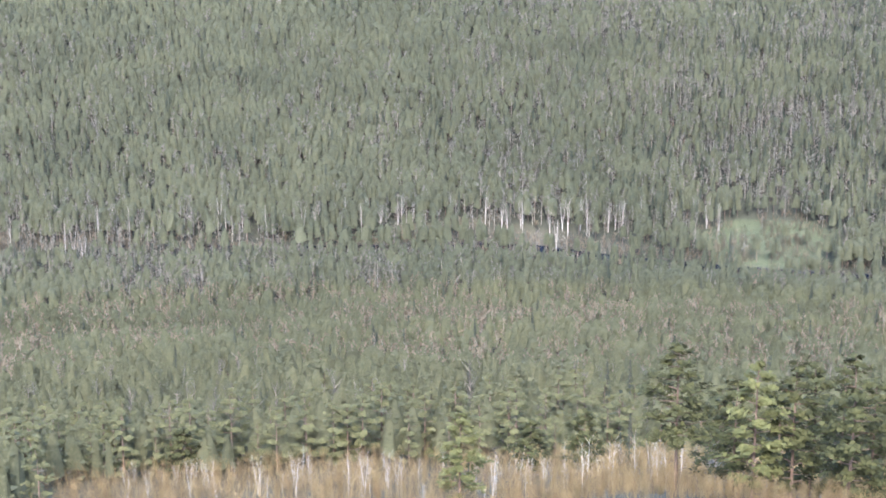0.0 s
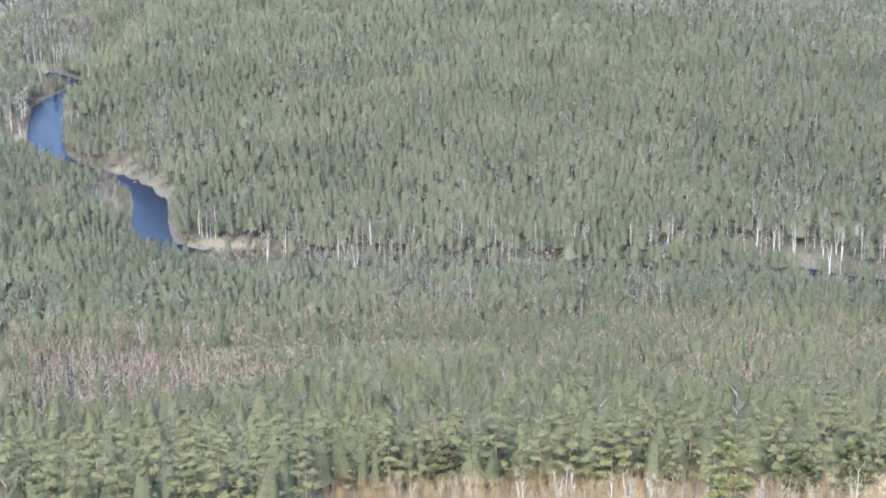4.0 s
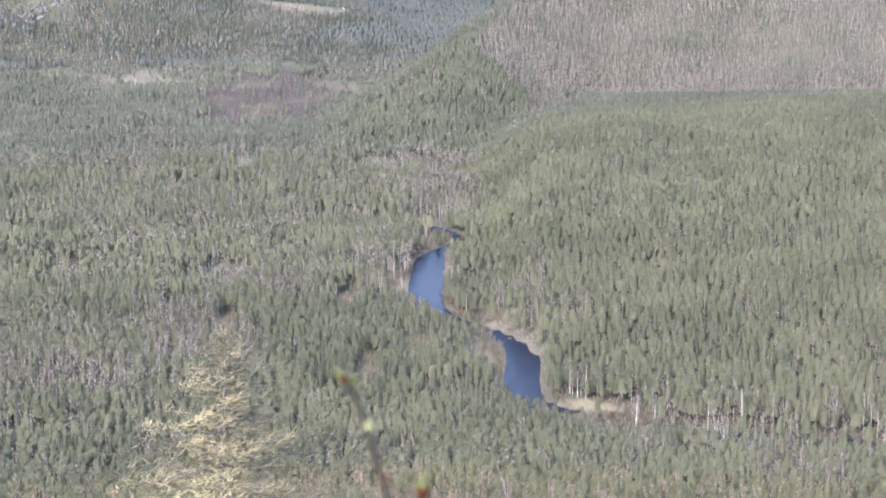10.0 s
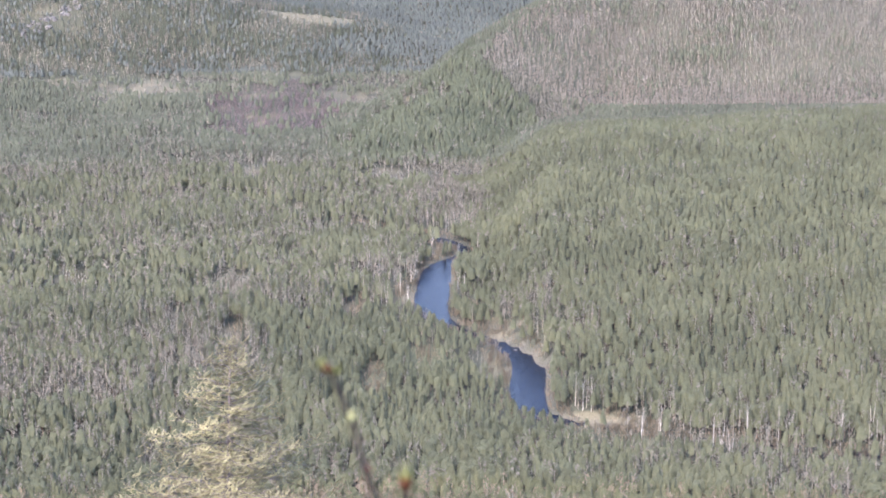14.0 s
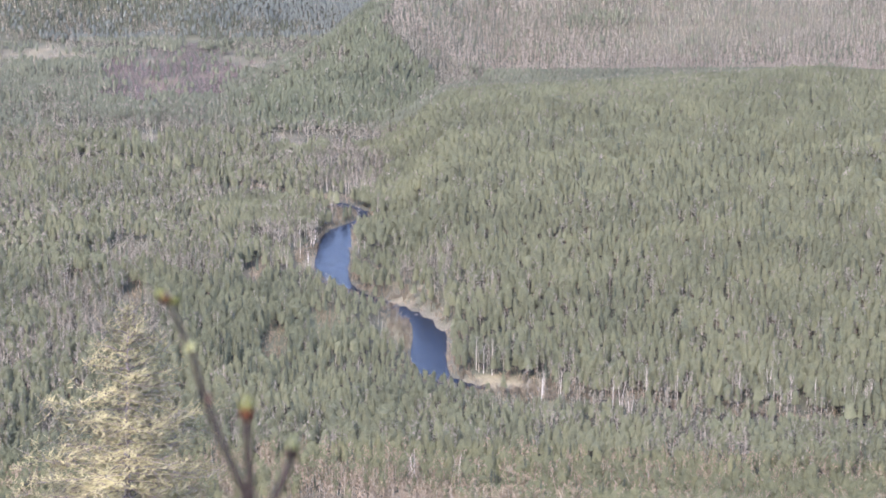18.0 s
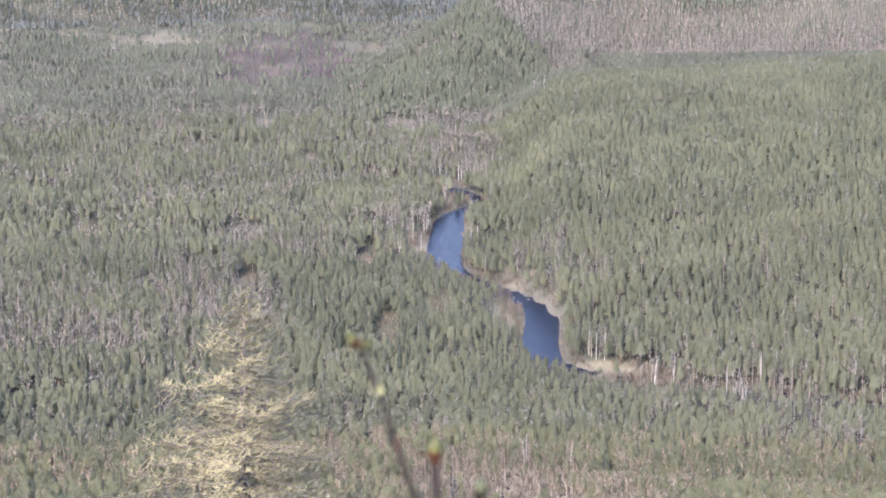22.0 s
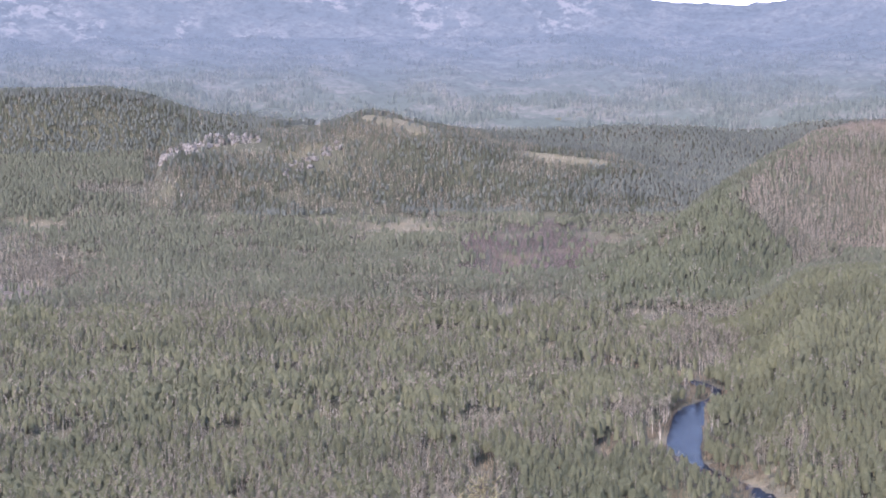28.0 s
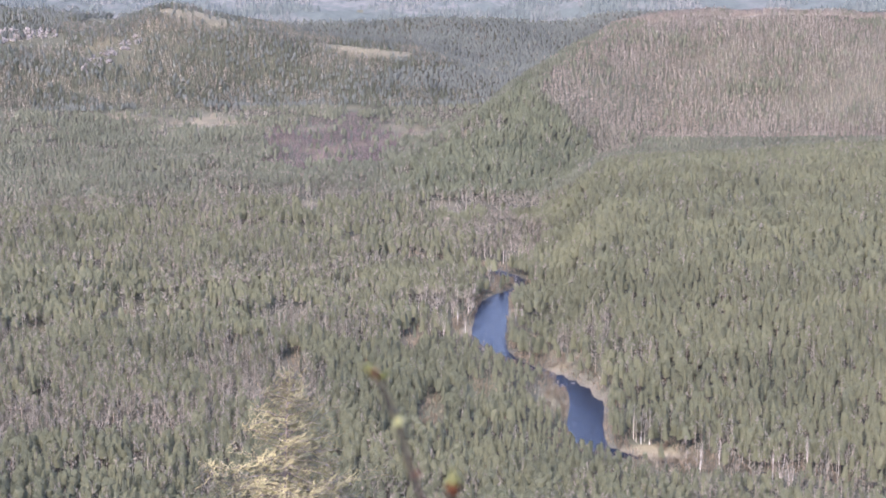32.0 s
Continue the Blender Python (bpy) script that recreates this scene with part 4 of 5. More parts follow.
def detailed_pine(g, h, rad, low, limbs, tufts, clump, needles, name, label, group, dead=0, split=False):
    """Pine with bark, limbs and tufts of needles."""
    thing = tree_base(name, label, "pine tree", group)
    bend = g.normal(0, 0.25, 2)
    axis = [np.array([bend[0] * math.sin(3 * u), bend[1] * math.sin(2.5 * u), h * u]) for u in np.linspace(-0.06, 0.97, 9)]
    p = Pile()
    p.tube(axis, list(np.linspace(0.024, 0.004, 9) * h * 0.55), 7, 0)
    part("trunk", p.mesh("trunk", [PINE_BARK], flat=False), thing, "orange-brown scaly trunk")
    br, cr = Pile(), Pile()
    for i in range(limbs):
        if split:
            br, cr = Pile(), Pile()
        v = (i + g.uniform(0, 0.8)) / limbs
        z = h * (low + (0.97 - low) * v)
        a = i * 2.399 + g.uniform(-0.5, 0.5)
        reach = rad * (1 - v ** 1.7) ** 0.75 * (0.7 + 0.3 * min(1, 4 * v)) * g.uniform(0.65, 1.12) + 0.35
        foot = np.array([bend[0] * math.sin(3 * z / h), bend[1] * math.sin(2.5 * z / h), z])
        way = np.array([math.cos(a), math.sin(a), 0])
        mid = foot + way * reach * 0.55 + np.array([0, 0, reach * 0.06])
        tip = foot + way * reach + np.array([0, 0, reach * g.uniform(0.1, 0.42)])
        br.tube([foot, mid, tip], [0.05 + 0.012 * reach, 0.035, 0.012], 3, 0)
        n = max(3, int(tufts * (0.45 + reach / rad)))
        for j in range(n):
            q = 1 - 0.62 * g.uniform() ** 1.3
            c = foot + (tip - foot) * q + g.normal(0, 0.10 * reach + 0.12, 3) * np.array([1, 1, 0.55]) + np.array([0, 0, 0.18])
            cr.clump(g, c, (0.5 * way[0], 0.5 * way[1], 1.0), clump * g.uniform(0.6, 1.3), 0, 0.75)
        if split:
            limb = part("branch", br.mesh("branch", [PINE_BARK]), thing)
            v_, f_, _m = cr.arrays()
            out = np.stack([v_[:, 0] / rad, v_[:, 1] / rad, 0.6 + 0.9 * (v_[:, 2] - h * 0.62) / (h * 0.4)], 1)
            part("foliage", mesh_from("foliage", v_, f_, [needles], None, {"tint": np.repeat(np.clip(g.normal(0.5, 0.25, len(f_)), 0, 1), 3), "soft": out / np.linalg.norm(out, axis=1)[:, None]}), limb)
    if split:
        br, cr = Pile(), Pile()
    for i in range(dead):
        a, z = g.uniform(0, 6.28), h * low * g.uniform(0.45, 0.95)
        ln = g.uniform(0.8, 2.4)
        br.tube([(0, 0, z), (ln * 0.6 * math.cos(a), ln * 0.6 * math.sin(a), z + 0.1), (ln * math.cos(a), ln * math.sin(a), z - 0.3)], [0.05, 0.03, 0.01], 3, 0)
    if br.v:
        tagged(part("dead_wood" if split else "branching", br.mesh("branching", [PINE_BARK if not dead else GREY_BARK]), thing), kind="stuff")
    if split:
        return thing
    v, f, m = cr.arrays()
    tint = np.repeat(np.clip(g.normal(0.5, 0.25, len(f)), 0, 1), 3)
    part("crown", mesh_from("crown", v, f, [needles], None, {"tint": tint}), thing)
    return thing


def detailed_birch(g, h, rad, stems, twigs, name, label, group, bark, twig_mat, low=0.3, thick=1.0, width=0.05):
    """Leafless birch with one or more stems, limbs and fine twigs."""
    thing = tree_base(name, label, "birch tree", group)
    li, tw = Pile(), Pile()
    for s in range(stems):
        tr = Pile()
        a0 = g.uniform(0, 6.28)
        spread = 0.0 if stems == 1 else rad * g.uniform(0.25, 0.6)
        hs = h * g.uniform(0.82, 1.0)
        bend = g.normal(0, 0.02 * h, 2)
        axis = [np.array([spread * max(u, 0) ** 1.2 * math.cos(a0) + bend[0] * u * u, spread * max(u, 0) ** 1.2 * math.sin(a0) + bend[1] * u * u, hs * u]) for u in np.linspace(-0.05, 0.97, 7)]
        tr.tube(axis, [thick * q for q in (0.17, 0.15, 0.13, 0.105, 0.08, 0.05, 0.02)], 6, 0)
        part("trunk", tr.mesh("trunk", [bark], flat=False), thing, "pale peeling trunk")
        for i in range(twigs):
            v = low + (0.95 - low) * (i + g.uniform()) / twigs
            foot = np.array([np.interp(v, np.linspace(-0.05, 0.97, 7), [q[k] for q in axis]) for k in range(3)])
            a = i * 2.399 + g.uniform(-0.7, 0.7)
            ln = rad * (1.15 - 0.75 * v) * g.uniform(0.5, 1.1)
            tip = foot + np.array([ln * math.cos(a), ln * math.sin(a), ln * g.uniform(0.7, 1.6)])
            li.tube([foot, (foot + tip) / 2 + np.array([0.1 * ln * math.cos(a), 0.1 * ln * math.sin(a), 0]), tip], [0.03 * thick + 0.008 * ln, 0.025 * thick, 0.008], 3, 0)
            for j in range(5):
                q = foot + (tip - foot) * g.uniform(0.25, 1)
                b = a + g.normal(0, 0.9)
                l2 = ln * g.uniform(0.25, 0.6)
                tw.sliver(q, q + np.array([l2 * math.cos(b), l2 * math.sin(b), l2 * g.uniform(0.3, 1.6)]), width * g.uniform(0.6, 1.5), 0)
    tagged(part("branching", li.mesh("branching", [OLD_BARK if thick > 1 else bark]), thing), kind="stuff")
    v, f, m = tw.arrays()
    tagged(part("twig_mass", mesh_from("twig_mass", v, f, [twig_mat], None, {"tint": np.repeat(g.uniform(0, 1, len(f)), 3)}), thing, "fine bare twigs"), kind="stuff")
    return thing


def at(x, y, turn=0.0, size=1.0, sink=0.15):
    z = float(ground(np.array([x]), np.array([y]))[0]) - sink
    return pose(x, y, z, 0, 0, turn) @ Matrix.Diagonal((size, size, size, 1))


def polar(az, r):
    return r * math.sin(radians(az)), r * math.cos(radians(az))


def set_out(makers, places, g, spread=0.12):
    """Build each kind once at its first place, and copy it to the others."""
    made = {}
    for k, (x, y, size) in enumerate(places):
        i = int(g.integers(0, len(makers)))
        m = at(x, y, float(g.uniform(0, 360)), size * float(g.uniform(1 - spread, 1 + spread)))
        if i not in made:
            made[i] = makers[i]()
            made[i].matrix_basis = m
            made[i].scale = (1, 1, 1)
            made[i].matrix_basis = m
        else:
            s = made[i].scale.copy()
            q = copy_thing(made[i], m)
            q.matrix_basis = m
    return made


NEEDLES_SLOPE = material("slope_pine_needles", (0.082, 0.088, 0.036), (0.188, 0.186, 0.076), 1.5, attribute="tint", clear=0.35, grain=1.4)
NEEDLES_YELLOW = material("yellow_pine_needles", (0.085, 0.092, 0.03), (0.165, 0.168, 0.06), 1.5, attribute="tint", clear=0.35, rounded=False)
G = np.random.default_rng(11)

# the big pines at the foot of the slope
BIG = [(27.2, 236, 22, 4.6, "a"), (29.6, 226, 19, 3.8, "y"), (31.3, 240, 21, 4.8, "a"), (33.2, 232, 19, 4.4, "a"), (20.3, 300, 17.5, 4.2, "y"), (24.3, 330, 14, 3.6, "a"),
       (11.6, 400, 12, 3.4, "a"), (34.6, 250, 20, 4.5, "a"), (22.6, 360, 13, 3.4, "a"), (30.4, 270, 19, 4.4, "a"), (32.3, 262, 19, 4.2, "a"), (28.4, 268, 17, 4, "a"), (30.8, 229, 20, 4.8, "a"), (32.5, 223, 21, 5.0, "a"), (33.9, 238, 20, 4.8, "a"), (29.0, 246, 18, 4.2, "a"), (-1.6, 560, 12, 3.6, "y"), (1.8, 520, 11, 3.2, "y")]
for az, r, h, rad, kind in BIG:
    x, y = polar(az, r)
    yellow = kind == "y"
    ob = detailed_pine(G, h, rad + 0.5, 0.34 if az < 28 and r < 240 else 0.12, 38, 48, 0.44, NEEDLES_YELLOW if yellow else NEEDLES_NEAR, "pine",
                       "broad pine with yellow-green needles" if yellow else "tall dark green pine with an orange trunk", "pines on the near slope", 5, True)
    ob.matrix_basis = at(x, y, float(G.uniform(0, 360)))

# narrow dark firs
fir_places = [(*polar(az, r), s) for az, r, s in ((25.7, 300, 0.75), (25.4, 320, 0.62), (20.6, 330, 0.5), (19.9, 345, 0.45), (31.8, 300, 0.8), (-10.5, 1190, 1.0), (-11.2, 1200, 1.1))]
fir_places += [(x, y, 1.25) for x, y in ((402, 900), (426, 930), (425, 917), (432, 904), (454, 935), (453, 908), (463, 917), (482, 911), (388, 888), (505, 927), (582, 905), (556, 898), (393, 931), (187, 402), (196, 408))]


def fir_tree():
    g = np.random.default_rng(77)
    thing = tree_base("fir_tree", "narrow dark green fir", "fir tree", "firs on the near slope")
    p = Pile()
    p.tube([(0, 0, -0.6), (0, 0, 8), (0, 0, 16)], [0.2, 0.12, 0.02], 6, 0)
    part("trunk", p.mesh("trunk", [GREY_BARK], flat=False), thing)
    c = Pile()
    for i in range(420):
        v = (i + g.uniform()) / 420
        a, rr = g.uniform(0, 6.28), (1 - v) * 2.1 * g.uniform(0.35, 1.0) + 0.08
        c.clump(g, (rr * math.cos(a), rr * math.sin(a), 1.0 + 15.2 * v - 0.3 * rr), (math.cos(a), math.sin(a), 0.7), 0.42 * (1.1 - 0.6 * v), 0, 0.7)
    part("crown", c.mesh("crown", [FIR]), thing)
    return thing


set_out([fir_tree], fir_places, G)

# young pines above the thicket
young = []
for az in np.arange(-13, 35, 0.62):
    for r in (340, 362, 385, 408, 432, 455, 478, 502, 528, 556, 585, 614):
        if (az > 7 and r < 400) or (az < 3.2 and r > 480):
            continue
        young.append((*polar(az + G.uniform(-0.3, 0.3), r + G.uniform(-11, 11)), 1.0))
G.shuffle(young)
near_young = sorted(young, key=lambda q: math.hypot(q[0], q[1]))
kinds = [lambda i=i: detailed_pine(np.random.default_rng(600 + i), (14, 16, 17, 15, 18)[i], (3.6, 4.0, 3.6, 4.2, 3.9)[i], 0.08, 20, 20, 0.55, NEEDLES_SLOPE, "young_pine",
                                   "bushy green young pine on the slope", "young pines on the slope") for i in range(5)]
set_out(kinds, near_young[:300], G, 0.2)
rest = np.array([[*polar(az, r)] for az in np.arange(-24, 36, 0.52) for r in np.arange(330, 640, 5.4) if G.uniform() < 0.7 and (r > 400 or az < 7)])
rest = rest + G.normal(0, 1.6, rest.shape)
taken = np.array([[q[0], q[1]] for q in near_young[:300]])
far_off = np.array([np.min(np.hypot(*(taken - q).T)) > 4.0 for q in rest])
rest = rest[far_off]
rest3 = np.concatenate([rest, ground(rest[:, 0], rest[:, 1])[:, None]], 1)
share, _ = stand(rest[:, 0], rest[:, 1])
is_birch = G.uniform(0, 1, len(rest)) < share
shapes = [pine_shape(np.random.default_rng(900 + i), 14, 4.4, 38, 0.95, 0.1, True, False, 1.5) for i in range(8)]
plant("slope_pine_forest", shapes, rest3[~is_birch], np.clip(G.normal(0.95, 0.15, (~is_birch).sum()), 0.6, 1.3), [PINE_BARK, NEEDLES_YOUNG], G, "dense young pine wood on the slope", "pine forest")
shapes = [birch_shape(np.random.default_rng(950 + i), 14, 2.8, 46, 0.25, 0.13, 0.09) for i in range(8)]
plant("slope_birch_wood", shapes, rest3[is_birch], np.clip(G.normal(0.9, 0.15, is_birch.sum()), 0.6, 1.3), [OLD_BARK, TWIGS], G, "leafless birches between the young pines", "birch wood")

# reddish thicket of budding birches at the edge of the slope
tn = 5200
ta, tr_ = G.uniform(6, 34, tn), G.uniform(195, 405, tn)
tx, ty = tr_ * np.sin(np.radians(ta)), tr_ * np.cos(np.radians(ta))
w = rough(tx, ty, 30, 91) > -0.9
t3 = np.stack([tx, ty, ground(tx, ty)], 1)[w]
shapes = [birch_shape(np.random.default_rng(970 + i), 6.0, 2.0, 28, 0.04, 0.06, 0.03, 1.3) for i in range(8)]
plant("birch_thicket", shapes, t3, np.clip(G.normal(0.68, 0.2, len(t3)), 0.3, 1.2) * (0.75 + 0.25 * smooth(230, 330, np.hypot(t3[:, 0], t3[:, 1]))), [TWIGS_RED, TWIGS_RED], G, "reddish budding birch thicket on the slope", "thicket")
spots = [(*polar(az, r), s) for az, r, s in ((7.2, 372, 0.9), (9.8, 352, 0.8), (12.4, 350, 0.9), (13.9, 345, 1.1), (15.1, 335, 1.05), (15.6, 350, 0.9), (17.3, 330, 1.1), (18.0, 352, 0.9), (19.0, 340, 0.85),
                                             (20.2, 318, 0.9), (21.4, 310, 1.15), (22.2, 330, 1.0), (23.0, 320, 0.9), (23.6, 345, 1.0), (24.4, 290, 1.15), (25.2, 285, 1.1), (25.9, 272, 1.25), (28.3, 262, 1.1), (26.6, 300, 1.0))]
spots += [(*polar(10 + 22 * (k + G.uniform(0, 1)) / 60, 372 - 4.2 * 22 * k / 60 + G.uniform(-45, 25)), float(G.uniform(0.6, 1.0))) for k in range(60)]
kinds = [lambda i=i: detailed_birch(np.random.default_rng(700 + i), 9.0, 2.0, 1 + i % 2, 22, "young_birch", "slender white-stemmed birch with reddish buds", "birches in the thicket", BIRCH_BARK, TWIGS_RED, 0.16, 0.36, 0.045) for i in range(4)]
set_out(kinds, spots, G)

# ---- birches along the river ----
BANK = [(160, 1061), (163, 1044), (198, 1092), (232, 1082), (295, 1062), (325, 1075), (383, 1040), (408, 1030), (419, 1024), (443, 1012), (454, 1009), (475, 1006), (424, 985), (296, 923), (303, 920),
        (-62, 1501), (-31, 1502), (88, 1150), (93, 1148), (84, 1158), (117, 1085), (158, 1078), (6, 1786), (15, 1772), (24, 1768), (20, 1506), (33, 841), (53, 852), (-174, 1193), (-181, 1180)]
places = [(x, y, 1.0) for x, y in BANK]
for k in range(46):
    t = G.uniform(0, 1)
    x, y = 130 + 400 * t, 1103 - 125 * t ** 1.3 + G.uniform(0, 26)
    places.append((x, y, float(G.uniform(0.75, 1.0))))
for k in range(26):
    x, y = G.uniform(-70, 60), G.uniform(1450, 1830)
    if float(river_gap(np.array([x]), np.array([y]))[0]) > 4:
        places.append((x, y, float(G.uniform(0.75, 1.0))))
for k in range(20):
    places.append((-835 + G.uniform(-60, 45), 2310 + G.uniform(-20, 200), float(G.uniform(0.75, 1.0))))
kinds = [lambda i=i: detailed_birch(np.random.default_rng(800 + i), 24.0, 4.2, (1, 2, 3, 1, 2)[i], 18, "birch", "leafless birch with a bright white trunk", "birches along the river", BIRCH_BARK, TWIGS, 0.3, 1.05, 0.18) for i in range(5)]
set_out(kinds, places, G, 0.1)

# low willow scrub on the banks
bx, by = [], []
for a, b, wd in RIVER_LINE[::2]:
    for k in range(44):
        ang, d = G.uniform(0, 6.28), wd + G.uniform(0.5, 17)
        bx.append(a + d * math.cos(ang)), by.append(b + d * math.sin(ang))
for k in range(340):
    bx.append(548 + G.uniform(-55, 45)), by.append(962 + G.uniform(-38, 38))
for cx, cy, rx, ry, tilt, *_ in OPEN:
    if cy < 1850:
        for k in range(int(0.16 * rx * ry)):
            bx.append(cx + G.normal(0, 0.55 * rx)), by.append(cy + G.normal(0, 0.55 * ry))
bx, by = np.array(bx), np.array(by)
w = (river_gap(bx, by) > 0.8) & (rough(bx, by, 16, 95) > -0.6)
bx, by = bx[w], by[w]
shapes = [birch_shape(np.random.default_rng(990 + i), 4.2, 2.2, 14, 0.05, 0.26, 0.06) for i in range(6)]
plant("willow_scrub", shapes, np.stack([bx, by, ground(bx, by)], 1), np.clip(G.normal(0.8, 0.25, len(bx)), 0.35, 1.4), [TWIGS_OCHRE, TWIGS_OCHRE], G, "low ochre willow scrub along the river banks", "scrub")


# ---- rocks ----
def boulder_mesh(seed, name):
    bm = bmesh.new()
    bmesh.ops.create_icosphere(bm, subdivisions=3, radius=1.0)
    for v in bm.verts:
        q = v.co * 1.1 + Vector((seed * 3.1, 0, 0))
        v.co *= 1 + 0.45 * noise.noise(q) + 0.22 * noise.noise(q * 3.1)
        v.co.z = max(v.co.z, -0.5)
    me = bpy.data.meshes.new(name)
    bm.to_mesh(me)
    bm.free()
    me.materials.append(ROCK)
    return me


def set_rock(x, y, size, tall, label, group, kind, name="rock"):
    ob = new(name, kind)
    z = float(ground(np.array([x]), np.array([y]))[0])
    ob.matrix_basis = pose(x, y, z, 0, 0, float(G.uniform(0, 360))) @ Matrix.Diagonal((size, size * float(G.uniform(0.6, 1)), size * tall, 1))
    return tagged(ob, label, "rock", group)


rocks = [boulder_mesh(i, "rock") for i in range(5)]
for k in range(150):
    u = G.uniform()
    az = -15.66 + 2.9 * u ** 1.3
    r = 3495 - (165 - 70 * u) * G.uniform()
    set_rock(*polar(az, r), float(G.uniform(3, 8) * (1.15 - 0.5 * u)), float(G.uniform(0.8, 1.6)), "pale grey crag on the rocky hill", "crags of the rocky hill", rocks[int(G.integers(0, 5))], "crag")
for k in range(40):
    u = G.uniform()
    set_rock(*polar(-12.1 + 1.7 * u + G.uniform(-0.1, 0.1), 3245 + 95 * u + G.uniform(-25, 25)), float(G.uniform(2.5, 6)), float(G.uniform(0.6, 1.2)), "pale grey block in a scree", "blocks of the scree", rocks[int(G.integers(0, 5))], "crag")
for x, y, s in ((53, 1316, 1.1), (62, 1300, 0.7), (66, 1292, 0.6), (-8, 1478, 0.8), (48, 1310, 0.5)):
    set_rock(x, y, s * 1.6, 1.0, "pale boulder lying in the river", "boulders in the river", rocks[int(G.integers(0, 5))], "boulder")


# ---- larch on the near slope ----
def build_larch():
    g = np.random.default_rng(5)
    az, r = -6.42, 62.0
    x, y = polar(az, r)
    z0 = float(ground(np.array([x]), np.array([y]))[0]) - 0.3
    top = EYE_Z - r * math.tan(radians(13.38))
    h = top - z0
    thing = tree_base("larch_tree", "old larch with yellow-green spring shoots", "larch tree")
    thing.matrix_basis = pose(x, y, z0)
    p = Pile()
    us = np.linspace(0, 1, 16)
    axis = [np.array([0.12 * math.sin(7 * u), 0.1 * math.sin(5 * u), h * u]) for u in us]
    p.tube(axis, [0.26 * (1 - u) ** 0.8 + 0.012 for u in us], 9, 0)
    part("trunk", p.mesh("trunk", [GREY_BARK], flat=False), thing, "grey-brown trunk with pale lichen")
    cut = h - 14.0
    for i in range(210):
        v = (i + g.uniform()) / 210
        z = cut + (h - 0.1 - cut) * v
        down = h - z
        a = i * 2.399 + g.uniform(-0.5, 0.5)
        ln = min(0.36 + 0.66 * down, 4.3) * g.uniform(0.55, 1.1)
        c, s = math.cos(a), math.sin(a)
        foot = np.array([0.12 * math.sin(7 * z / h), 0.1 * math.sin(5 * z / h), z])
        limbs, shoots = Pile(), Pile()
        rise = 0.8 * math.exp(-down / 1.3) - 0.05 + 0.14 * g.normal()
        wave = g.normal(0, 0.05, (5, 3))
        pts = [foot + np.array([c * ln * q, s * ln * q, ln * (rise * q + 0.12 * q * q)]) + wave[k] * (k > 0) for k, q in enumerate(np.linspace(0, 1, 5))]
        limbs.tube(pts, [0.022 + 0.004 * ln, 0.017, 0.013, 0.009, 0.004], 4, 0)
        stems = [(pts[0], pts[2]), (pts[2], pts[4])]
        for j in range(int(3 + 3 * ln)):
            q = g.uniform(0.1, 0.9)
            base = np.array([np.interp(q, np.linspace(0, 1, 5), [w[k] for w in pts]) for k in range(3)])
            b = a + g.choice([-1, 1]) * g.uniform(0.5, 1.3)
            l1 = ln * g.uniform(0.2, 0.4)
            tip = base + np.array([l1 * math.cos(b), l1 * math.sin(b), l1 * g.uniform(-0.45, 0.5)])
            limbs.tube([base, (base + tip) / 2 + g.normal(0, 0.03, 3), tip], [0.011, 0.009, 0.004], 3, 0)
            stems.append((base, tip))
        for base0, tip0 in stems:
            for j in range(int(2 + 10 * np.linalg.norm(tip0 - base0))):
                base = base0 + (tip0 - base0) * g.uniform(0.05, 1.0)
                b, l2 = g.uniform(0, 6.28), g.uniform(0.12, 0.34)
                side = np.array([l2 * math.cos(b), l2 * math.sin(b), l2 * g.uniform(-0.8, 0.9)])
                mid = base + side * 0.55 + g.normal(0, 0.035, 3)
                tip = mid + side * 0.5 + np.array([0, 0, l2 * g.uniform(0.0, 0.45)])
                shoots.sliver(mid, base, 0.024, 0)
                shoots.sliver(mid, tip, 0.026, 0)
                for k in range(3):
                    w = base + (tip - base) * g.uniform(0.1, 1)
                    shoots.clump(g, w + g.normal(0, 0.015, 3), (0, 0, 1), g.uniform(0.014, 0.032), 0)
        limb = part("branch", limbs.mesh("branch", [GREY_BARK]), thing)
        v_, f_, _m = shoots.arrays()
        out = np.stack([0.4 * v_[:, 0], 0.4 * v_[:, 1], np.full(len(v_), 0.8)], 1)
        part("needle_tuft", mesh_from("needle_tuft", v_, f_, [LARCH], None, {"tint": np.repeat(g.uniform(0, 1, len(f_)), 3), "soft": out / np.linalg.norm(out, axis=1)[:, None]}), limb)["kind"] = "stuff"
    # a dead limb low on one side
    d = Pile()
    d.tube([(0, 0, h - 5.2), (0.8, -0.2, h - 5.0), (1.9, -0.3, h - 5.25)], [0.035, 0.025, 0.008], 5, 0)
    part("dead_limb", d.mesh("dead_limb", [GREY_BARK], flat=False), thing, "bare grey dead limb")


build_larch()


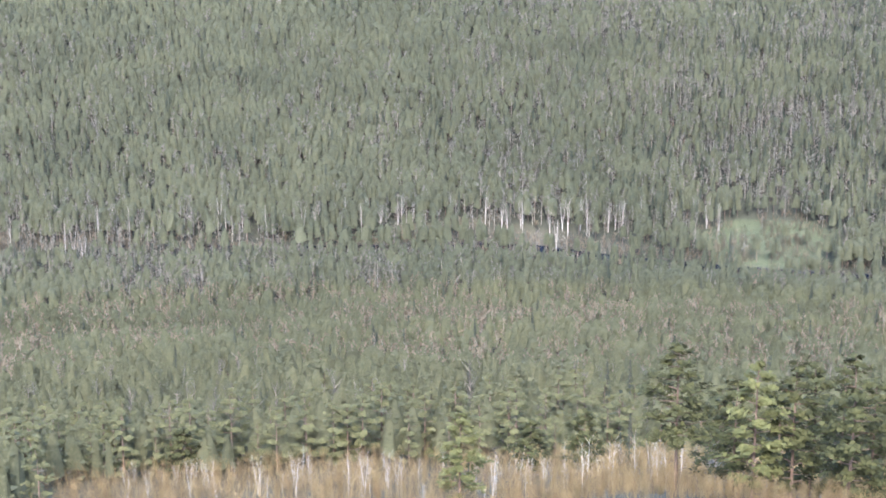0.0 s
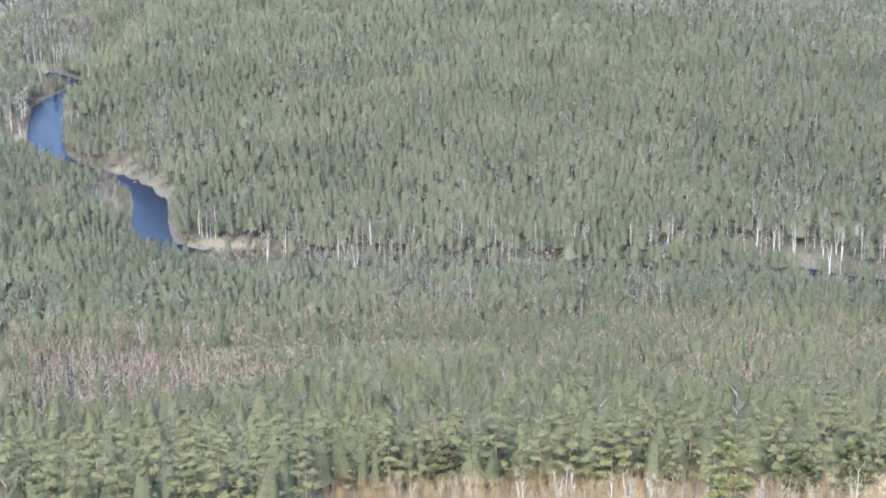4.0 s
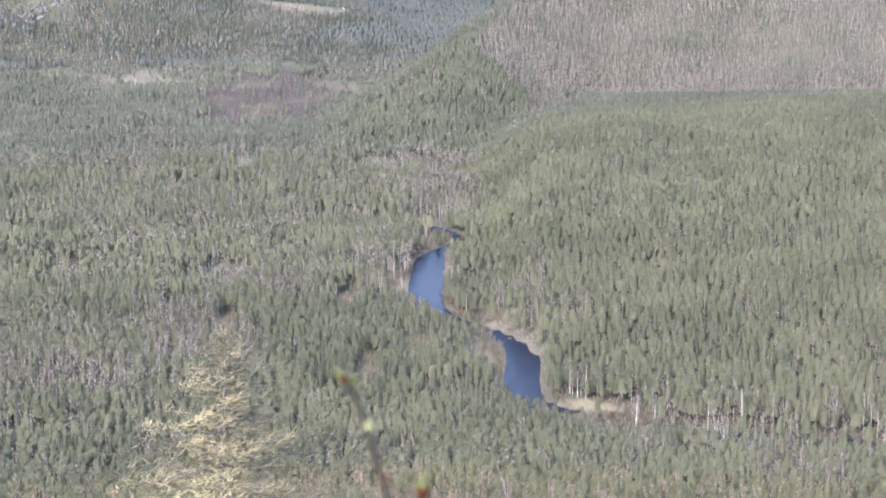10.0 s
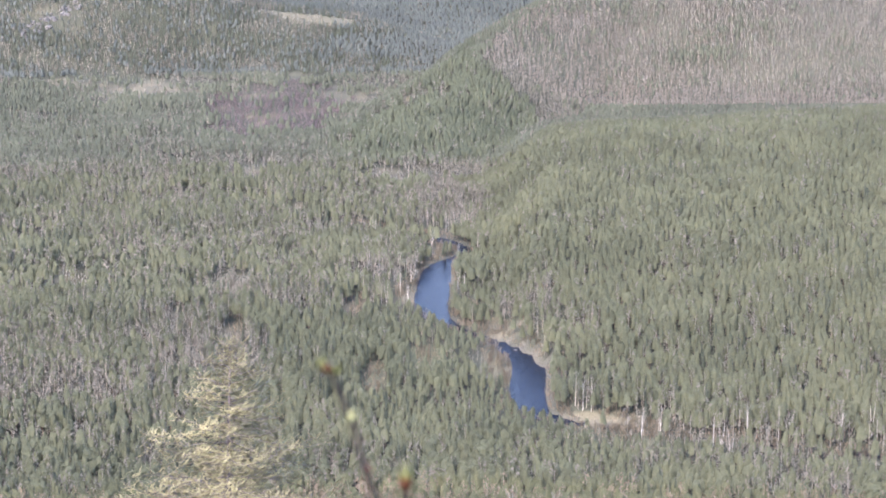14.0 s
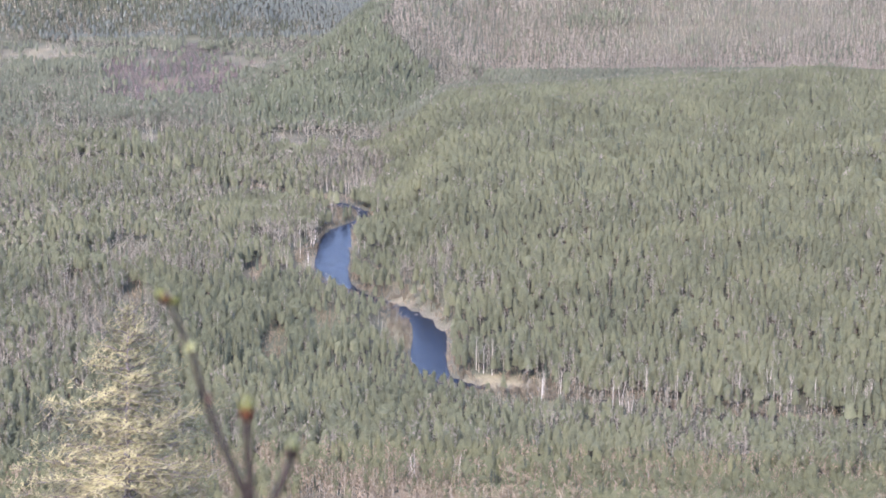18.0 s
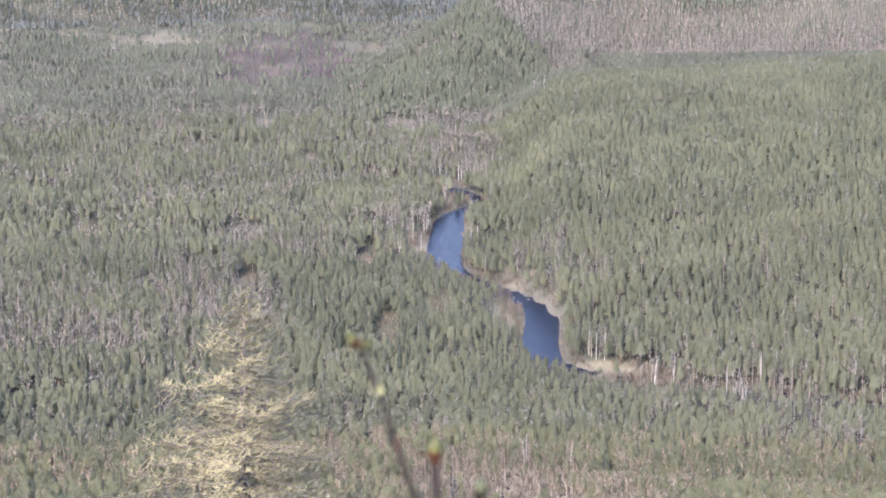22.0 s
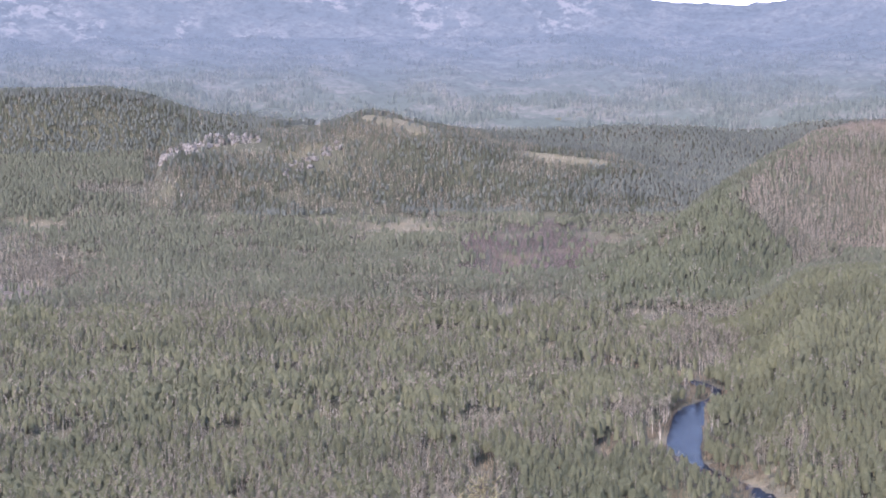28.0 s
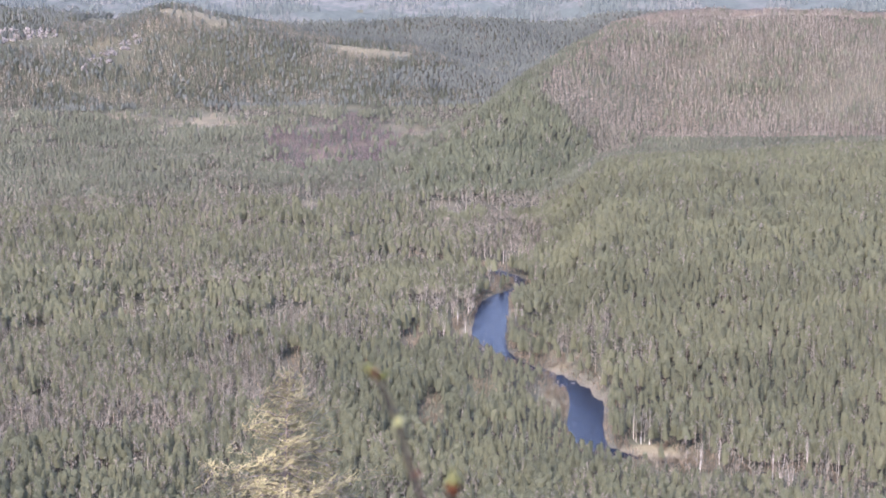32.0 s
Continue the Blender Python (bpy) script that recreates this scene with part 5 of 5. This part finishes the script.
# ---- budding twig close to the lens ----
def bud_mesh(name, length, wide, mats, open_=0.0):
    """A pointed bud: brown scales below, green tip above."""
    bm = bmesh.new()
    rings, sides = 8, 8
    vs = []
    for i in range(rings + 1):
        u = i / rings
        rad = wide * math.sin(math.pi * min(0.97, 0.08 + 0.9 * u)) ** 0.8 * (1.0 if u < 0.6 else 1 - 0.45 * (u - 0.6) / 0.4)
        vs.append([bm.verts.new((rad * math.cos(2 * math.pi * j / sides) * (1 + open_ * u), rad * math.sin(2 * math.pi * j / sides), length * u)) for j in range(sides)])
    for i in range(rings):
        for j in range(sides):
            f = bm.faces.new((vs[i][j], vs[i][(j + 1) % sides], vs[i + 1][(j + 1) % sides], vs[i + 1][j]))
            f.smooth = True
            f.material_index = 0 if i < rings * 0.42 else 1
    bm.faces.new(vs[0][::-1])
    bm.faces.new(vs[-1])
    me = bpy.data.meshes.new(name)
    bm.to_mesh(me)
    bm.free()
    for m in mats:
        me.materials.append(m)
    return me


def build_twig():
    thing = tagged(new("budding_twig"), "slender dark twig with opening green buds", "twig")
    main = [(-0.1133, 1.1946, -0.2912), (-0.1046, 1.1954, -0.3129), (-0.0985, 1.1958, -0.328), (-0.0945, 1.1962, -0.3467), (-0.0825, 1.1972, -0.3832), (-0.0695, 1.198, -0.4145), (-0.0630, 1.1984, -0.4381),
            (-0.0645, 1.1982, -0.4719), (-0.066, 1.19, -0.56), (-0.05, 1.15, -0.80), (0.02, 1.10, -1.20), (0.06, 1.05, -2.6)]
    side = [(-0.0656, 1.1978, -0.368), (-0.0650, 1.1979, -0.3934), (-0.0640, 1.1982, -0.415), (-0.0635, 1.1984, -0.435)]
    green = [(-0.0372, 1.1991, -0.396), (-0.0430, 1.1989, -0.412), (-0.0510, 1.1986, -0.430), (-0.0632, 1.1984, -0.450)]
    up = np.array([0, 0, EYE_Z])

    def shoot(name, pts, radii, label=""):
        p = Pile()
        p.tube([np.array(q) + up for q in pts], radii, 8, 0)
        return part(name, p.mesh(name, [SHOOT], flat=False), thing, label)
    shoot("stem", main, [0.0013, 0.0015, 0.0016, 0.0018, 0.0021, 0.0026, 0.0038, 0.0044, 0.0046, 0.005, 0.006, 0.008])
    shoot("side_shoot", side, [0.0021, 0.0024, 0.0026, 0.003])
    shoot("side_shoot", green, [0.0021, 0.0024, 0.0027, 0.003])

    def bud(place, to, length, wide, mats, label, open_=0.0):
        ob = part("bud", bud_mesh("bud", length, wide, mats, open_), thing, label)
        a, b = Vector(place) + Vector(up), Vector(to) + Vector(up)
        ob.matrix_basis = Matrix.Translation(a) @ (b - a).to_track_quat("Z", "Y").to_matrix().to_4x4()
    bud((-0.1128, 1.1946, -0.2925), (-0.1215, 1.194, -0.282), 0.0135, 0.0040, [BUD_BROWN, BUD_GREEN], "opening green and brown bud", 0.2)
    bud((-0.1125, 1.1946, -0.2925), (-0.104, 1.194, -0.2875), 0.0085, 0.0030, [BUD_GREEN, BUD_GREEN], "small green leaf bud", 0.2)
    bud((-0.1005, 1.1958, -0.3250), (-0.0998, 1.194, -0.315), 0.0085, 0.0026, [BUD_PALE, BUD_PALE], "pale yellow-green bud")
    bud((-0.0656, 1.1978, -0.3720), (-0.0654, 1.197, -0.352), 0.0205, 0.0052, [BUD_BROWN, BUD_GREEN], "orange-brown bud with a green tip", 0.1)
    bud((-0.0376, 1.1991, -0.3980), (-0.0352, 1.198, -0.379), 0.0190, 0.0052, [SHOOT, BUD_OLIVE], "dark olive bud", 0.1)
    bud((-0.0905, 1.1966, -0.3590), (-0.0885, 1.196, -0.3525), 0.0060, 0.0022, [BUD_BROWN, BUD_BROWN], "small brown bud")
    for k, (x, z) in enumerate(((-0.0665, -0.452), (-0.0600, -0.462), (-0.0665, -0.425))):
        bud((x, 1.197, z), (x + (-0.004, 0.004, -0.004)[k], 1.195, z + 0.008), 0.0062, 0.0024, [SHOOT, SHOOT], "closed dark bud")
    return thing


build_twig()


# ---- true size: the plan above is drawn at 4 to 3 ----
for ob in [o for o in scene.objects if o.parent is None and o.type not in ("CAMERA", "LIGHT")]:
    ob.matrix_basis = Matrix.Scale(TRUE, 4) @ ob.matrix_basis
